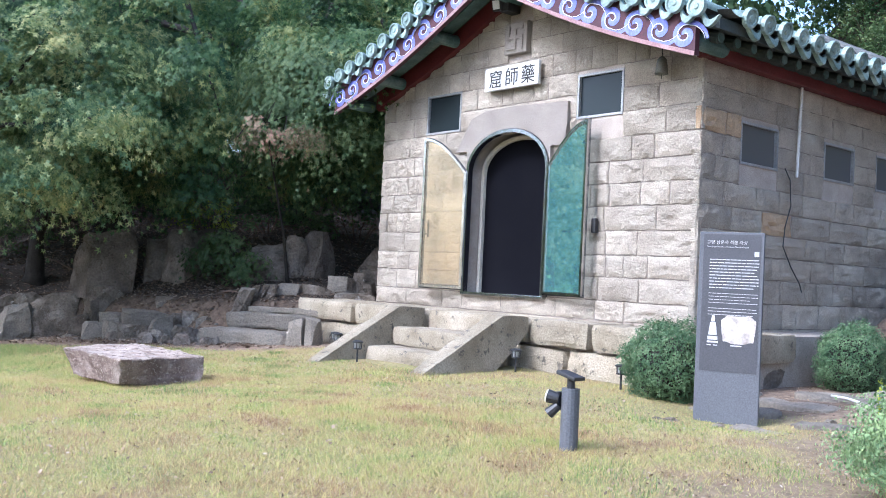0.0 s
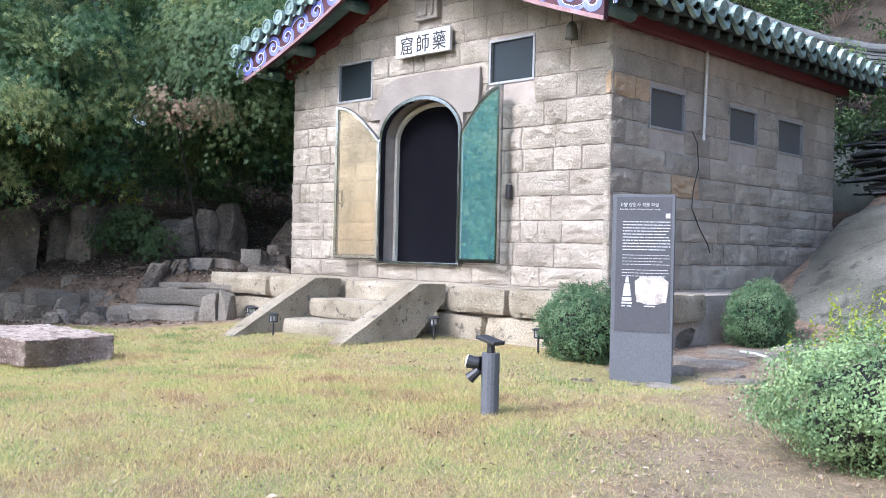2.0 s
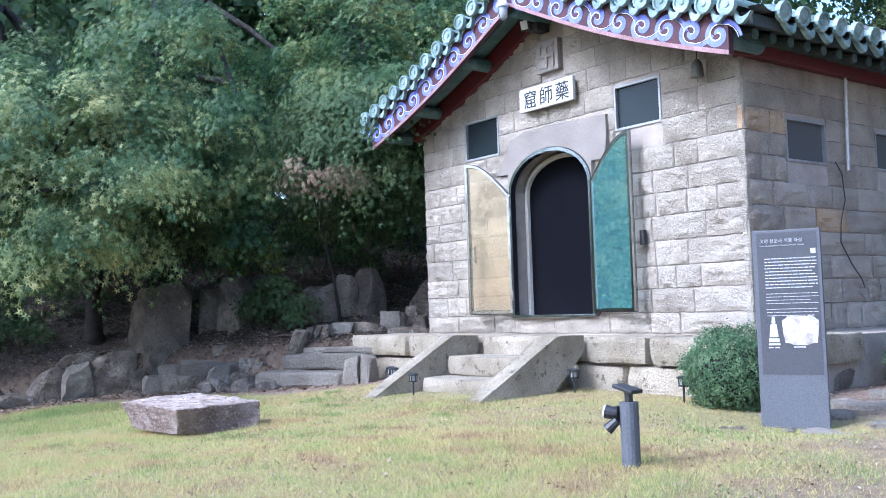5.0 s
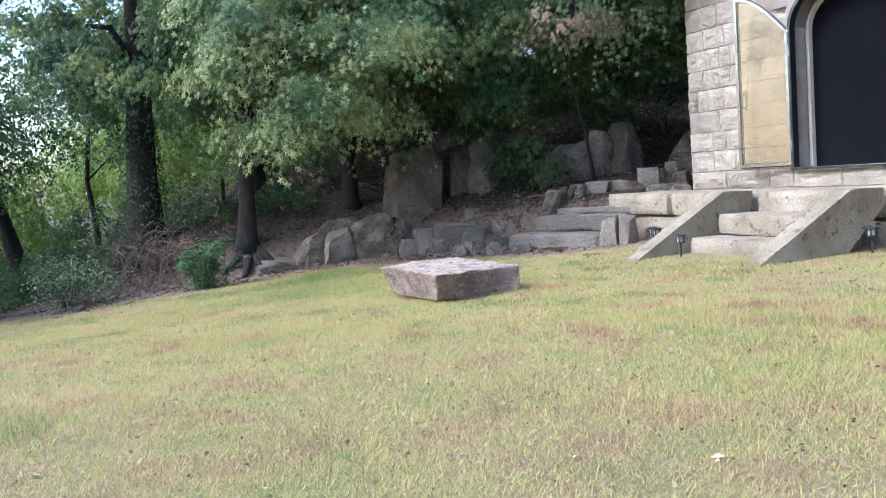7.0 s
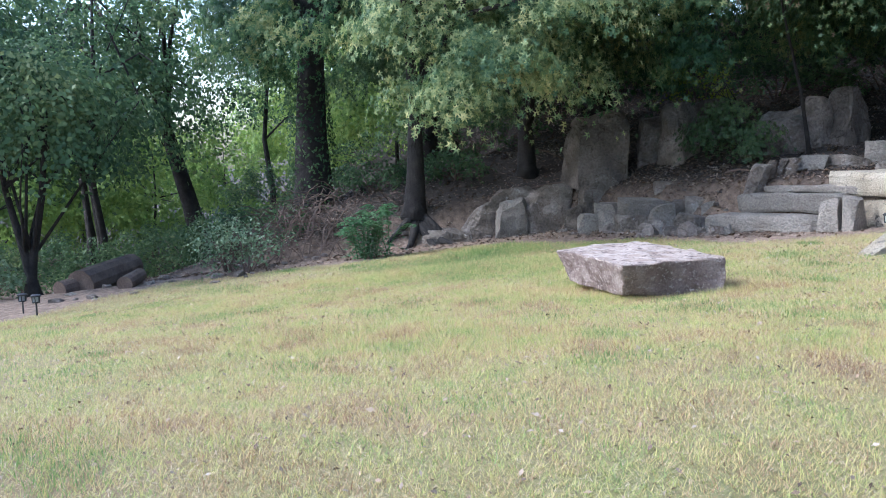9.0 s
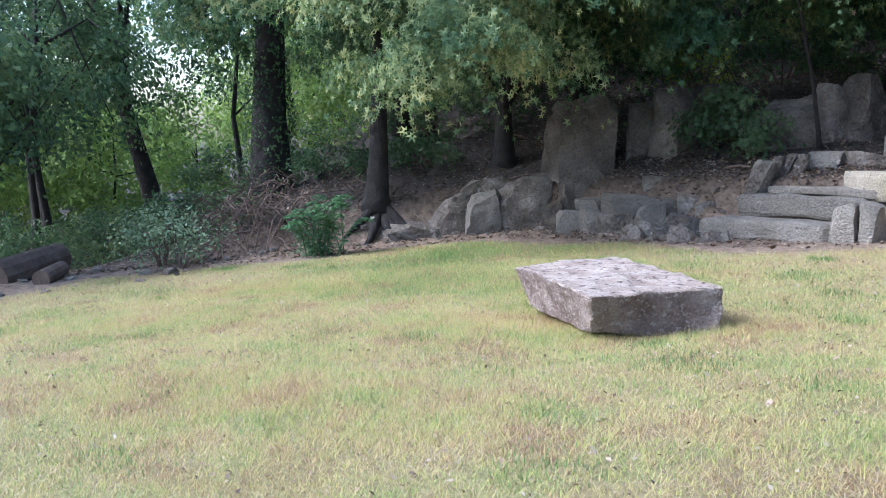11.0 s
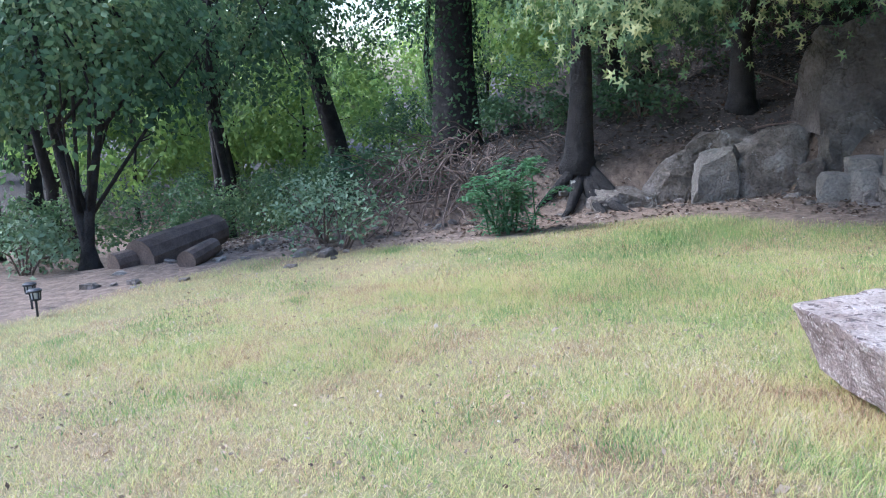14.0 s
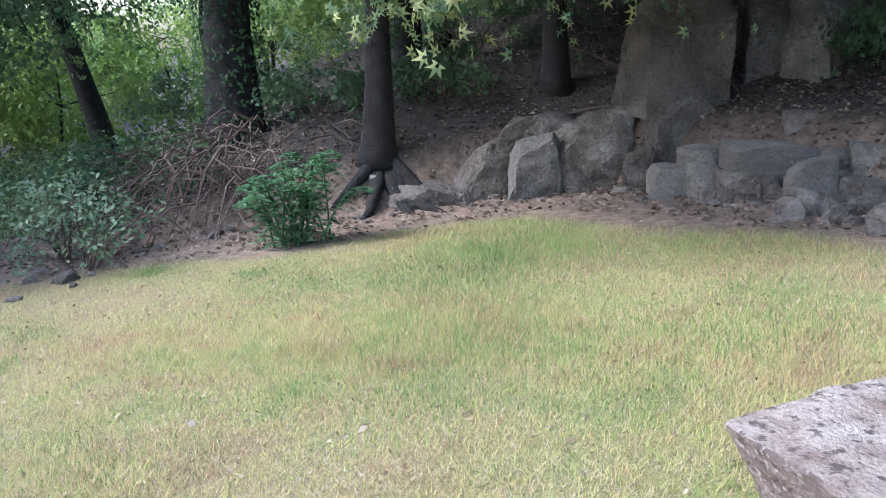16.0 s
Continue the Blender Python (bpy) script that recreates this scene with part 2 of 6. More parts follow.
LEAF_BOX = leafmat("boxwood_leaf", [(0.055, 0.105, 0.055), (0.115, 0.19, 0.095), (0.22, 0.31, 0.16)], rough=0.7, patch=7, contrast=2.2)
LEAF_LOOSE = leafmat("loose_bush_leaf", [(0.11, 0.18, 0.085), (0.23, 0.33, 0.15), (0.40, 0.50, 0.24)], rough=0.7, patch=5, contrast=2.4)
LEAF_FERN = leafmat("fern_leaf", [(0.055, 0.125, 0.055), (0.10, 0.20, 0.085), (0.17, 0.28, 0.13)], patch=3)
LEAF_SHRUB = leafmat("grey_shrub_leaf", [(0.09, 0.14, 0.07), (0.19, 0.26, 0.14), (0.31, 0.39, 0.23)], patch=2)
LEAF_SPRIG = leafmat("yellow_sprig", [(0.2, 0.26, 0.03), (0.38, 0.42, 0.06)], patch=3)
LAWNLEAF = leafmat("pale_dry_leaf", [(0.22, 0.13, 0.07), (0.36, 0.26, 0.17), (0.58, 0.50, 0.42)], thin=0.1, patch=3)
LITTER = leafmat("dry_leaf", [(0.06, 0.038, 0.026), (0.13, 0.085, 0.056), (0.22, 0.155, 0.105), (0.40, 0.33, 0.26)], thin=0.1, patch=2, single=0.8)
OUTCROP = mat("outcrop_rock", [(0.08, 0.08, 0.062), (0.155, 0.15, 0.12), (0.22, 0.21, 0.175)], 1.3, 30, 0.95, 1.0, relief=0.05, mid=5, spots=(0.07, 0.07, 0.055), spot_scale=2.2, spot_at=0.56)
GRASS = leafmat("lawn_grass", [(0.30, 0.185, 0.10), (0.50, 0.36, 0.19), (0.56, 0.46, 0.20), (0.54, 0.49, 0.18), (0.42, 0.44, 0.14), (0.25, 0.32, 0.10)], rough=0.6, thin=0.4, patch=2.4, contrast=2.4, single=0.85)
TUFT = leafmat("green_tuft_grass", [(0.10, 0.18, 0.06), (0.19, 0.285, 0.09), (0.34, 0.41, 0.13)], rough=0.6, thin=0.4, patch=2.0)
STRAW = leafmat("straw", [(0.36, 0.23, 0.14), (0.55, 0.43, 0.28), (0.70, 0.60, 0.43)], rough=0.7, thin=0.3, patch=2.0)


# ---- helpers of this scene ----
def part(name, bm, material, parent=None, label="", smooth=False):
    """Links a bmesh as one mesh object, under a thing or a part if one is given."""
    me = bpy.data.meshes.new(name)
    bm.normal_update()
    bm.to_mesh(me)
    bm.free()
    me.materials.append(material)
    if smooth:
        me.polygons.foreach_set("use_smooth", [True] * len(me.polygons))
    ob = new(name, me)
    if parent:
        ob.parent = parent
    if label:
        ob["label"] = label
    return ob


def raw(name, verts, faces, material, parent=None, smooth=False):
    """A mesh from arrays."""
    me = bpy.data.meshes.new(name)
    me.from_pydata(verts, [], faces)
    me.materials.append(material)
    if smooth:
        me.polygons.foreach_set("use_smooth", [True] * len(me.polygons))
    ob = new(name, me)
    if parent:
        ob.parent = parent
    return ob


def thing(name, at, label, category, group=""):
    ob = new(name)
    ob.location = at
    ob.empty_display_size = 0.1
    return tagged(ob, label, category, group)


def box(x0, x1, y0, y1, z0, z1, bevel=0.0, m=None):
    bm = bmesh.new()
    bmesh.ops.create_cube(bm, size=1)
    bmesh.ops.scale(bm, vec=(x1 - x0, y1 - y0, z1 - z0), verts=bm.verts)
    bmesh.ops.translate(bm, vec=((x0 + x1) / 2, (y0 + y1) / 2, (z0 + z1) / 2), verts=bm.verts)
    if bevel:
        bmesh.ops.bevel(bm, geom=bm.edges[:], offset=bevel, segments=2, affect="EDGES", profile=0.6)
    if m:
        bmesh.ops.transform(bm, matrix=m, verts=bm.verts)
    return bm


def prism(poly, y0, y1, axis="y"):
    """A polygon of (u, z) drawn out from y0 to y1; axis x draws it out along x."""
    bm = bmesh.new()
    f = (lambda u, z, d: (u, d, z)) if axis == "y" else (lambda u, z, d: (d, u, z))
    a = [bm.verts.new(f(u, z, y0)) for u, z in poly]
    b = [bm.verts.new(f(u, z, y1)) for u, z in poly]
    n = len(poly)
    bm.faces.new(a)
    bm.faces.new(b[::-1])
    for i in range(n):
        bm.faces.new((a[i], b[i], b[(i + 1) % n], a[(i + 1) % n]))
    bmesh.ops.recalc_face_normals(bm, faces=bm.faces)
    return bm


def tube(pts, radii, seg=8, caps=True):
    """A round limb through points, with a radius at each."""
    bm = bmesh.new()
    rings = []
    pts = [Vector(p) for p in pts]
    for i, p in enumerate(pts):
        d = (pts[min(i + 1, len(pts) - 1)] - pts[max(i - 1, 0)]).normalized()
        a = d.orthogonal().normalized() if i == 0 else (rings_a - d * rings_a.dot(d)).normalized()
        rings_a = a
        b = d.cross(a)
        r = radii[i] if hasattr(radii, "__len__") else radii
        rings.append([bm.verts.new(p + r * (math.cos(6.2832 * k / seg) * a + math.sin(6.2832 * k / seg) * b)) for k in range(seg)])
    for q, w in zip(rings, rings[1:]):
        for k in range(seg):
            bm.faces.new((q[k], q[(k + 1) % seg], w[(k + 1) % seg], w[k]))
    if caps:
        bm.faces.new(rings[0][::-1])
        bm.faces.new(rings[-1])
    return bm


def join(*bms):
    out = bmesh.new()
    for b in bms:
        me = bpy.data.meshes.new("tmp")
        b.to_mesh(me)
        b.free()
        out.from_mesh(me)
        bpy.data.meshes.remove(me)
    return out


def crag(sx, sy, sz, seed, lump=0.03, cuts=2, chops=20, bite=(0.50, 0.80)):
    """A broken stone with flat, angular faces, standing on z = 0."""
    r = np.random.default_rng(seed)
    bm = bmesh.new()
    bmesh.ops.create_cube(bm, size=2)
    for k in range(chops):
        d = r.standard_normal(3)
        d /= np.linalg.norm(d)
        d[2] = abs(d[2]) - 0.15
        d /= np.linalg.norm(d)
        reach = np.abs(d).sum()
        bmesh.ops.bisect_plane(bm, geom=bm.verts[:] + bm.edges[:] + bm.faces[:], plane_co=Vector(d * reach * r.uniform(*bite)), plane_no=Vector(d), clear_outer=True)
        bmesh.ops.holes_fill(bm, edges=[e for e in bm.edges if e.is_boundary])
    bmesh.ops.triangulate(bm, faces=bm.faces[:])
    bmesh.ops.subdivide_edges(bm, edges=bm.edges[:], cuts=cuts, use_grid_fill=True)
    bmesh.ops.triangulate(bm, faces=bm.faces[:])
    off = Vector((seed * 3.1, seed * 1.7, 0))
    for v in bm.verts:
        w = Vector((v.co.x * sx / 2, v.co.y * sy / 2, v.co.z * sz / 2))
        v.co = w + noise.noise_vector(w * 4 + off) * lump + noise.noise_vector(w * 13 + off) * lump * 0.4 + Vector((0, 0, sz / 2))
    bmesh.ops.recalc_face_normals(bm, faces=bm.faces)
    return bm


def rough_box(sx, sy, sz, seed, cuts=3, lump=0.06, power=6.0, pit=3.0):
    """A hewn or natural stone: a box with rounded, uneven faces, standing on z = 0."""
    bm = bmesh.new()
    bmesh.ops.create_cube(bm, size=2)
    bmesh.ops.subdivide_edges(bm, edges=bm.edges[:], cuts=cuts, use_grid_fill=True)
    off = Vector((seed * 7.13, seed * 3.7, seed * 1.9))
    s = Vector((sx / 2, sy / 2, sz / 2))
    for v in bm.verts:
        p = v.co.copy()
        k = (abs(p.x) ** power + abs(p.y) ** power + abs(p.z) ** power) ** (1 / power)
        p = p / k
        w = Vector((p.x * s.x, p.y * s.y, p.z * s.z))
        n = noise.noise_vector(w * pit + off) * lump + noise.noise_vector(w * pit * 2.7 + off) * lump * 0.5
        v.co = w + n + Vector((0, 0, s.z))
    return bm


rng = np.random.default_rng(11)


# ---- the lie of the land ----
FOOT = [(-0.4, -0.6), (-1.0, -1.35), (-2.2, -1.8), (-3.3, -2.25), (-4.2, -2.75), (-4.85, -3.3), (-5.1, -4.2), (-5.15, -5.4), (-5.3, -7.4), (-6.6, -9.2), (-10.0, -10.8), (-17.0, -13.0), (-60.0, -22.0)]


def smooth(a, b, x):
    t = np.clip((x - a) / (b - a), 0, 1)
    return t * t * (3 - 2 * t)


def bank_depth(x, y):
    """How far behind the foot of the bank a place lies (negative on the lawn)."""
    x, y = np.asarray(x, float), np.asarray(y, float)
    best = np.full(np.broadcast(x, y).shape, 1e9)
    sign = np.ones_like(best)
    for (ax, ay), (bx, by) in zip([(-0.4, 60.0)] + FOOT, FOOT):
        dx, dy = bx - ax, by - ay
        t = np.clip(((x - ax) * dx + (y - ay) * dy) / (dx * dx + dy * dy), 0, 1)
        d = np.hypot(x - ax - t * dx, y - ay - t * dy)
        s = np.where(dx * (y - ay) - dy * (x - ax) <= 0, 1.0, -1.0)
        sign = np.where(d < best - 1e-9, s, sign)
        best = np.minimum(best, d)
    return best * sign


def land(x, y):
    """The height of the ground."""
    x, y = np.asarray(x, float), np.asarray(y, float)
    xs, ys = np.clip(x, -14, 14), np.clip(y, -11, 2)
    lawn = 0.10 + 0.045 * np.minimum(ys + 0.6, 0.0) * np.clip((7.5 - xs) / 6.0, 0.25, 1.6) - 0.018 * np.maximum(0, 2.5 - xs)
    lawn = lawn - 0.1 * np.maximum(0, -xs - 5.0) * smooth(-5, -9, ys)
    lawn = lawn - 0.06 * np.exp(-(((x - 2.25) / 0.95) ** 4 + ((y + 4.65) / 0.75) ** 4))
    lawn = lawn - 0.10 * np.exp(-((x - 7.1) ** 2 + (y + 1.5) ** 2) / 0.9)
    d = bank_depth(x, y)
    k = 0.10 + 0.90 * smooth(-9.5, -3.5, y)
    bank = k * (1 - 0.7 * smooth(-6.5, -12.0, x) * smooth(1.5, -4.5, y)) * (0.55 * smooth(-0.05, 0.42, d) + 0.30 * np.clip(d - 0.3, 0, 14) + 0.12 * np.clip(d - 14, 0, 60))
    right = smooth(5.2, 6.2, x) * (0.42 * np.clip(y - 1.5, 0, 5.8) + 0.16 * np.clip(x - 6.8, 0, 8) * smooth(-1.5, 2.5, y))
    back = 0.95 * np.clip(y - 6.9, 0, 14) * smooth(-6, 0, x) + 0.1 * np.clip(y - 22, 0, 60) * smooth(-6, 0, x)
    lump = 0.0
    for f, a, p in ((0.9, 0.05, 0.3), (2.3, 0.025, 1.1), (5.1, 0.012, 2.0)):
        lump = lump + a * np.sin(f * x + p + 1.7 * np.sin(f * 0.6 * y)) * np.cos(f * 0.9 * y + 2 * p)
    return lawn + bank + np.maximum(right, back) + lump * (0.25 + 1.5 * smooth(0.1, 1.2, d) + smooth(0.5, 2, right))


def gz(x, y):
    return float(land(x, y))


def axis_steps(lo, hi, near_lo, near_hi, step):
    near = np.arange(near_lo, near_hi + 1e-6, step)
    left = near_lo - np.cumsum(step * 1.35 ** np.arange(1, 22))
    right = near_hi + np.cumsum(step * 1.35 ** np.arange(1, 22))
    return np.concatenate([left[left > lo][::-1], near, right[right < hi]])


gx = axis_steps(-400, 400, -14, 14, 0.16)
gy = axis_steps(-400, 400, -12, 9, 0.16)
X, Y = np.meshgrid(gx, gy, indexing="ij")
Z = land(X, Y)
ny = len(gy)
idx = np.arange(len(gx) * ny).reshape(len(gx), ny)
quads = np.stack([idx[:-1, :-1], idx[1:, :-1], idx[1:, 1:], idx[:-1, 1:]], -1).reshape(-1, 4)


def groundmat():
    """Turf on the lawn, bare soil with litter on the bank and the trodden way."""
    m = mat("ground", [(0.24, 0.175, 0.095), (0.29, 0.23, 0.11), (0.26, 0.23, 0.09), (0.19, 0.20, 0.068)], 0.8, 30, 1.0, 0.8, relief=0.03)
    nt = m.node_tree
    L, N = nt.links.new, nt.nodes.new
    b = nt.nodes["Principled BSDF"]
    turf = b.inputs["Base Color"].links[0].from_socket
    at = N("ShaderNodeAttribute")
    at.attribute_name = "soil"
    geo = N("ShaderNodeNewGeometry")
    n = N("ShaderNodeTexNoise")
    n.inputs["Scale"].default_value, n.inputs["Detail"].default_value, n.inputs["Roughness"].default_value = 9, 8, 0.75
    L(geo.outputs["Position"], n.inputs["Vector"])
    r = N("ShaderNodeValToRGB")
    r.color_ramp.elements[0].position, r.color_ramp.elements[1].position = 0.33, 0.7
    r.color_ramp.elements[0].color, r.color_ramp.elements[1].color = (0.10, 0.068, 0.046, 1), (0.37, 0.265, 0.185, 1)
    L(n.outputs[0], r.inputs[0])
    mx = N("ShaderNodeMix")
    mx.data_type = "RGBA"
    L(at.outputs["Fac"], mx.inputs[0])
    L(turf, mx.inputs[6])
    L(r.outputs[0], mx.inputs[7])
    # dark leaf mould, with the shade of the woods put into its colour
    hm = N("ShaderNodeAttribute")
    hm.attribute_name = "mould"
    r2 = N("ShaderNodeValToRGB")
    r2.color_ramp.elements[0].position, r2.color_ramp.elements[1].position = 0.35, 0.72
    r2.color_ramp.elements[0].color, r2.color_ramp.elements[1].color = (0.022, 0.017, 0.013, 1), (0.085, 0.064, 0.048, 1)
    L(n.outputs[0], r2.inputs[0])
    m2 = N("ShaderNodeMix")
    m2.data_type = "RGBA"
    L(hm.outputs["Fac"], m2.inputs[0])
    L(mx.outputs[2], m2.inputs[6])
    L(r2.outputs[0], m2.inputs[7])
    L(m2.outputs[2], b.inputs["Base Color"])
    return m


def bare(x, y):
    """1 where the soil is bare: the bank, its foot, and the trodden way past the panel."""
    d = bank_depth(x, y)
    wob = 0.25 * np.sin(1.3 * x + 2 * y) + 0.15 * np.sin(3.1 * y - 2 * x)
    way = smooth(7.3, 8.3, x + 0.5 * np.minimum(y + 2.5, 0) + wob) * smooth(-7.0, -4.0, y + wob)
    right = smooth(5.6, 6.6, x) * smooth(-1.6, -0.6, y)
    far = smooth(0.3, -0.4, x + 2.0 + 1.26 * (y + 10.5) + wob) * smooth(-7.0, -8.0, y)
    return np.clip(np.maximum.reduce([smooth(-1.45, -0.95, d + wob * 0.6 + 0.08 * smooth(-3.6, -5.0, y)), 0.8 * way, right, far, smooth(-1.0, -0.4, y), smooth(14.5, 16.5, x + 3 * wob), smooth(-13.0, -15.5, y + 3 * wob)]), 0, 1)


ground = raw("ground", np.stack([X, Y, Z], -1).reshape(-1, 3).tolist(), quads.tolist(), groundmat(), smooth=True)
tagged(ground, "lawn of thin short grass rising to a bare soil bank", "ground", kind="structure")
soil = ground.data.attributes.new("soil", "FLOAT", "POINT")
soil.data.foreach_set("value", bare(X, Y).reshape(-1).astype(np.float32))
# this mask darkens bank and far ground, painting in the woods' shade
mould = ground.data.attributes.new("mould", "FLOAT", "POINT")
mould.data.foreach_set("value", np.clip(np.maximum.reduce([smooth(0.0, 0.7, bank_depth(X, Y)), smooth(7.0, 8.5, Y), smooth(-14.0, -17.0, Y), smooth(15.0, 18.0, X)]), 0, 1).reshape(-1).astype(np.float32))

# ---- the stone shrine ----
W, DEPTH, BASE = 5.6, 5.9, 0.66
shrine = thing("stone_shrine", (0, 0, 0), "small granite block shrine with a curved tiled gable roof", "shrine")


def holed_slab(u0, u1, z0, z1, holes, d0, d1, axis):
    """A wall slab with rectangular openings through it."""
    us = sorted({u0, u1, *[h[i] for h in holes for i in (0, 1)]})
    zs = sorted({z0, z1, *[h[i] for h in holes for i in (2, 3)]})
    out = bmesh.new()
    P = (lambda u, d, z: (u, d, z)) if axis == "y" else (lambda u, d, z: (d, u, z))
    full = lambda u, z: u0 < u < u1 and z0 < z < z1 and not any(h[0] < u < h[1] and h[2] < z < h[3] for h in holes)
    for a, b in zip(us, us[1:]):
        for c, e in zip(zs, zs[1:]):
            um, zm = (a + b) / 2, (c + e) / 2
            if not full(um, zm):
                continue
            F = lambda *q: out.faces.new([out.verts.new(P(*p)) for p in q])
            F((a, d0, c), (b, d0, c), (b, d0, e), (a, d0, e))
            F((a, d1, c), (a, d1, e), (b, d1, e), (b, d1, c))
            i, j = us.index(a), zs.index(c)
            if i == 0 or not full((us[i - 1] + a) / 2, zm):
                F((a, d0, c), (a, d0, e), (a, d1, e), (a, d1, c))
            if i + 2 == len(us) or not full((b + us[i + 2]) / 2, zm):
                F((b, d0, c), (b, d1, c), (b, d1, e), (b, d0, e))
            if j == 0 or not full(um, (zs[j - 1] + c) / 2):
                F((a, d0, c), (a, d1, c), (b, d1, c), (b, d0, c))
            if j + 2 == len(zs) or not full(um, (e + zs[j + 2]) / 2):
                F((a, d0, e), (b, d0, e), (b, d1, e), (a, d1, e))
    bmesh.ops.remove_doubles(out, verts=out.verts, dist=1e-4)
    bmesh.ops.recalc_face_normals(out, faces=out.faces)
    return out


DOOR = (1.97, 3.47, 0.90, 3.0)
WIN_F = [(1.01, 1.735, 3.07, 3.62), (3.83, 4.525, 3.035, 3.565)]
WIN_S = [(0.78, 1.56, 2.49, 2.97), (2.62, 3.40, 2.50, 2.97), (3.99, 4.80, 2.49, 2.97)]
front = part("wall", holed_slab(0.035, W - 0.035, BASE - 0.02, 3.62, [DOOR] + WIN_F, 0.036, 0.46, "y"), MORTAR, shrine, "rough granite front wall with raised pointing")
gable = part("gable_wall", prism([(0.06, 3.62), (W - 0.06, 3.62), (2.8, 4.80)], 0.036, 0.46), MORTAR, shrine)
side = part("wall", holed_slab(0.46, DEPTH - 0.06, 0.2, 3.72, WIN_S, W - 0.46, W - 0.036, "x"), MORTAR, shrine, "shaded granite side wall")
part("wall", box(0.06, 0.46, 0.46, DEPTH - 0.06, 0.2, 3.72), MORTAR, shrine, "granite side wall beside the bank")
part("wall", box(0.46, W - 0.46, DEPTH - 0.46, DEPTH - 0.06, 0.2, 3.72), MORTAR, shrine, "granite rear wall")
part("gable_wall", prism([(0.06, 3.72), (W - 0.06, 3.72), (2.8, 4.80)], DEPTH - 0.46, DEPTH - 0.06), MORTAR, shrine)
part("floor", box(0.46, W - 0.46, 0.46, DEPTH - 0.46, BASE - 0.1, 0.86), MORTAR, shrine, "dim stone floor inside")
part("inner_ceiling", box(0.46, W - 0.46, 0.46, DEPTH - 0.46, 3.3, 3.4), DARKWOOD, shrine)

# dressed arch stone over the door
arch = [(2.02, 3.20), (1.74, 2.77), (1.965, 2.77), (1.965, 2.5)]
for k in range(1, 16):
    a = math.pi * (1 - k / 16)
    arch.append((2.72 + 0.755 * math.cos(a), 2.5 + 0.52 * math.sin(a)))
arch += [(3.475, 2.5), (3.475, 2.74), (3.70, 2.74), (3.735, 3.0), (3.735, 3.26), (2.8, 3.29), (2.3, 3.28)]
part("arch_lintel", prism(arch[::-1], -0.035, 0.45), LINTEL, shrine, "pale dressed granite arch stone")

# door frame and its two arched leaves
def arch_strip(x0, x1, zs, rise, w, y0, y1, z0, n=14):
    """A bent frame: two uprights and an arch between them."""
    c, r = (x0 + x1) / 2, (x1 - x0) / 2
    outer = [(x0, z0)] + [(c - r * math.cos(math.pi * k / n), zs + rise * math.sin(math.pi * k / n)) for k in range(n + 1)] + [(x1, z0)]
    inner = [(x0 + w, z0)] + [(c - (r - w) * math.cos(math.pi * k / n), zs + (rise - w) * math.sin(math.pi * k / n)) for k in range(n + 1)] + [(x1 - w, z0)]
    bm = bmesh.new()
    rows = [[bm.verts.new((u, y, z)) for u, z in line] for y, line in ((y0, outer), (y0, inner), (y1, inner), (y1, outer))]
    for a, b in zip(rows, rows[1:] + rows[:1]):
        for i in range(len(outer) - 1):
            bm.faces.new((a[i], a[i + 1], b[i + 1], b[i]))
    bmesh.ops.recalc_face_normals(bm, faces=bm.faces)
    return bm


doorway = thing("door_1", (0, 0, 0), "arched doorway with steel frame and two glass leaves standing open", "door")
tagged(doorway, kind="structure")
part("door_frame", arch_strip(1.975, 3.465, 2.5, 0.51, 0.045, -0.05, 0.03, 0.9), STEEL, doorway, "stainless steel arched frame")
part("inner_frame", arch_strip(1.99, 3.45, 2.49, 0.47, 0.05, 0.22, 0.31, 0.9), CREAMSTONE, doorway, "pale arched inner frame")
part("threshold", box(1.975, 3.465, -0.06, 0.44, 0.865, 0.905, 0.008), STEEL, doorway)
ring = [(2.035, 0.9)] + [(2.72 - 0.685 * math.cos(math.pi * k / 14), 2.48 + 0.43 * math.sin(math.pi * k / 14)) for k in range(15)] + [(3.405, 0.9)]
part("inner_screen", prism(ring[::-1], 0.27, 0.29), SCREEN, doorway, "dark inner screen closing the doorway")


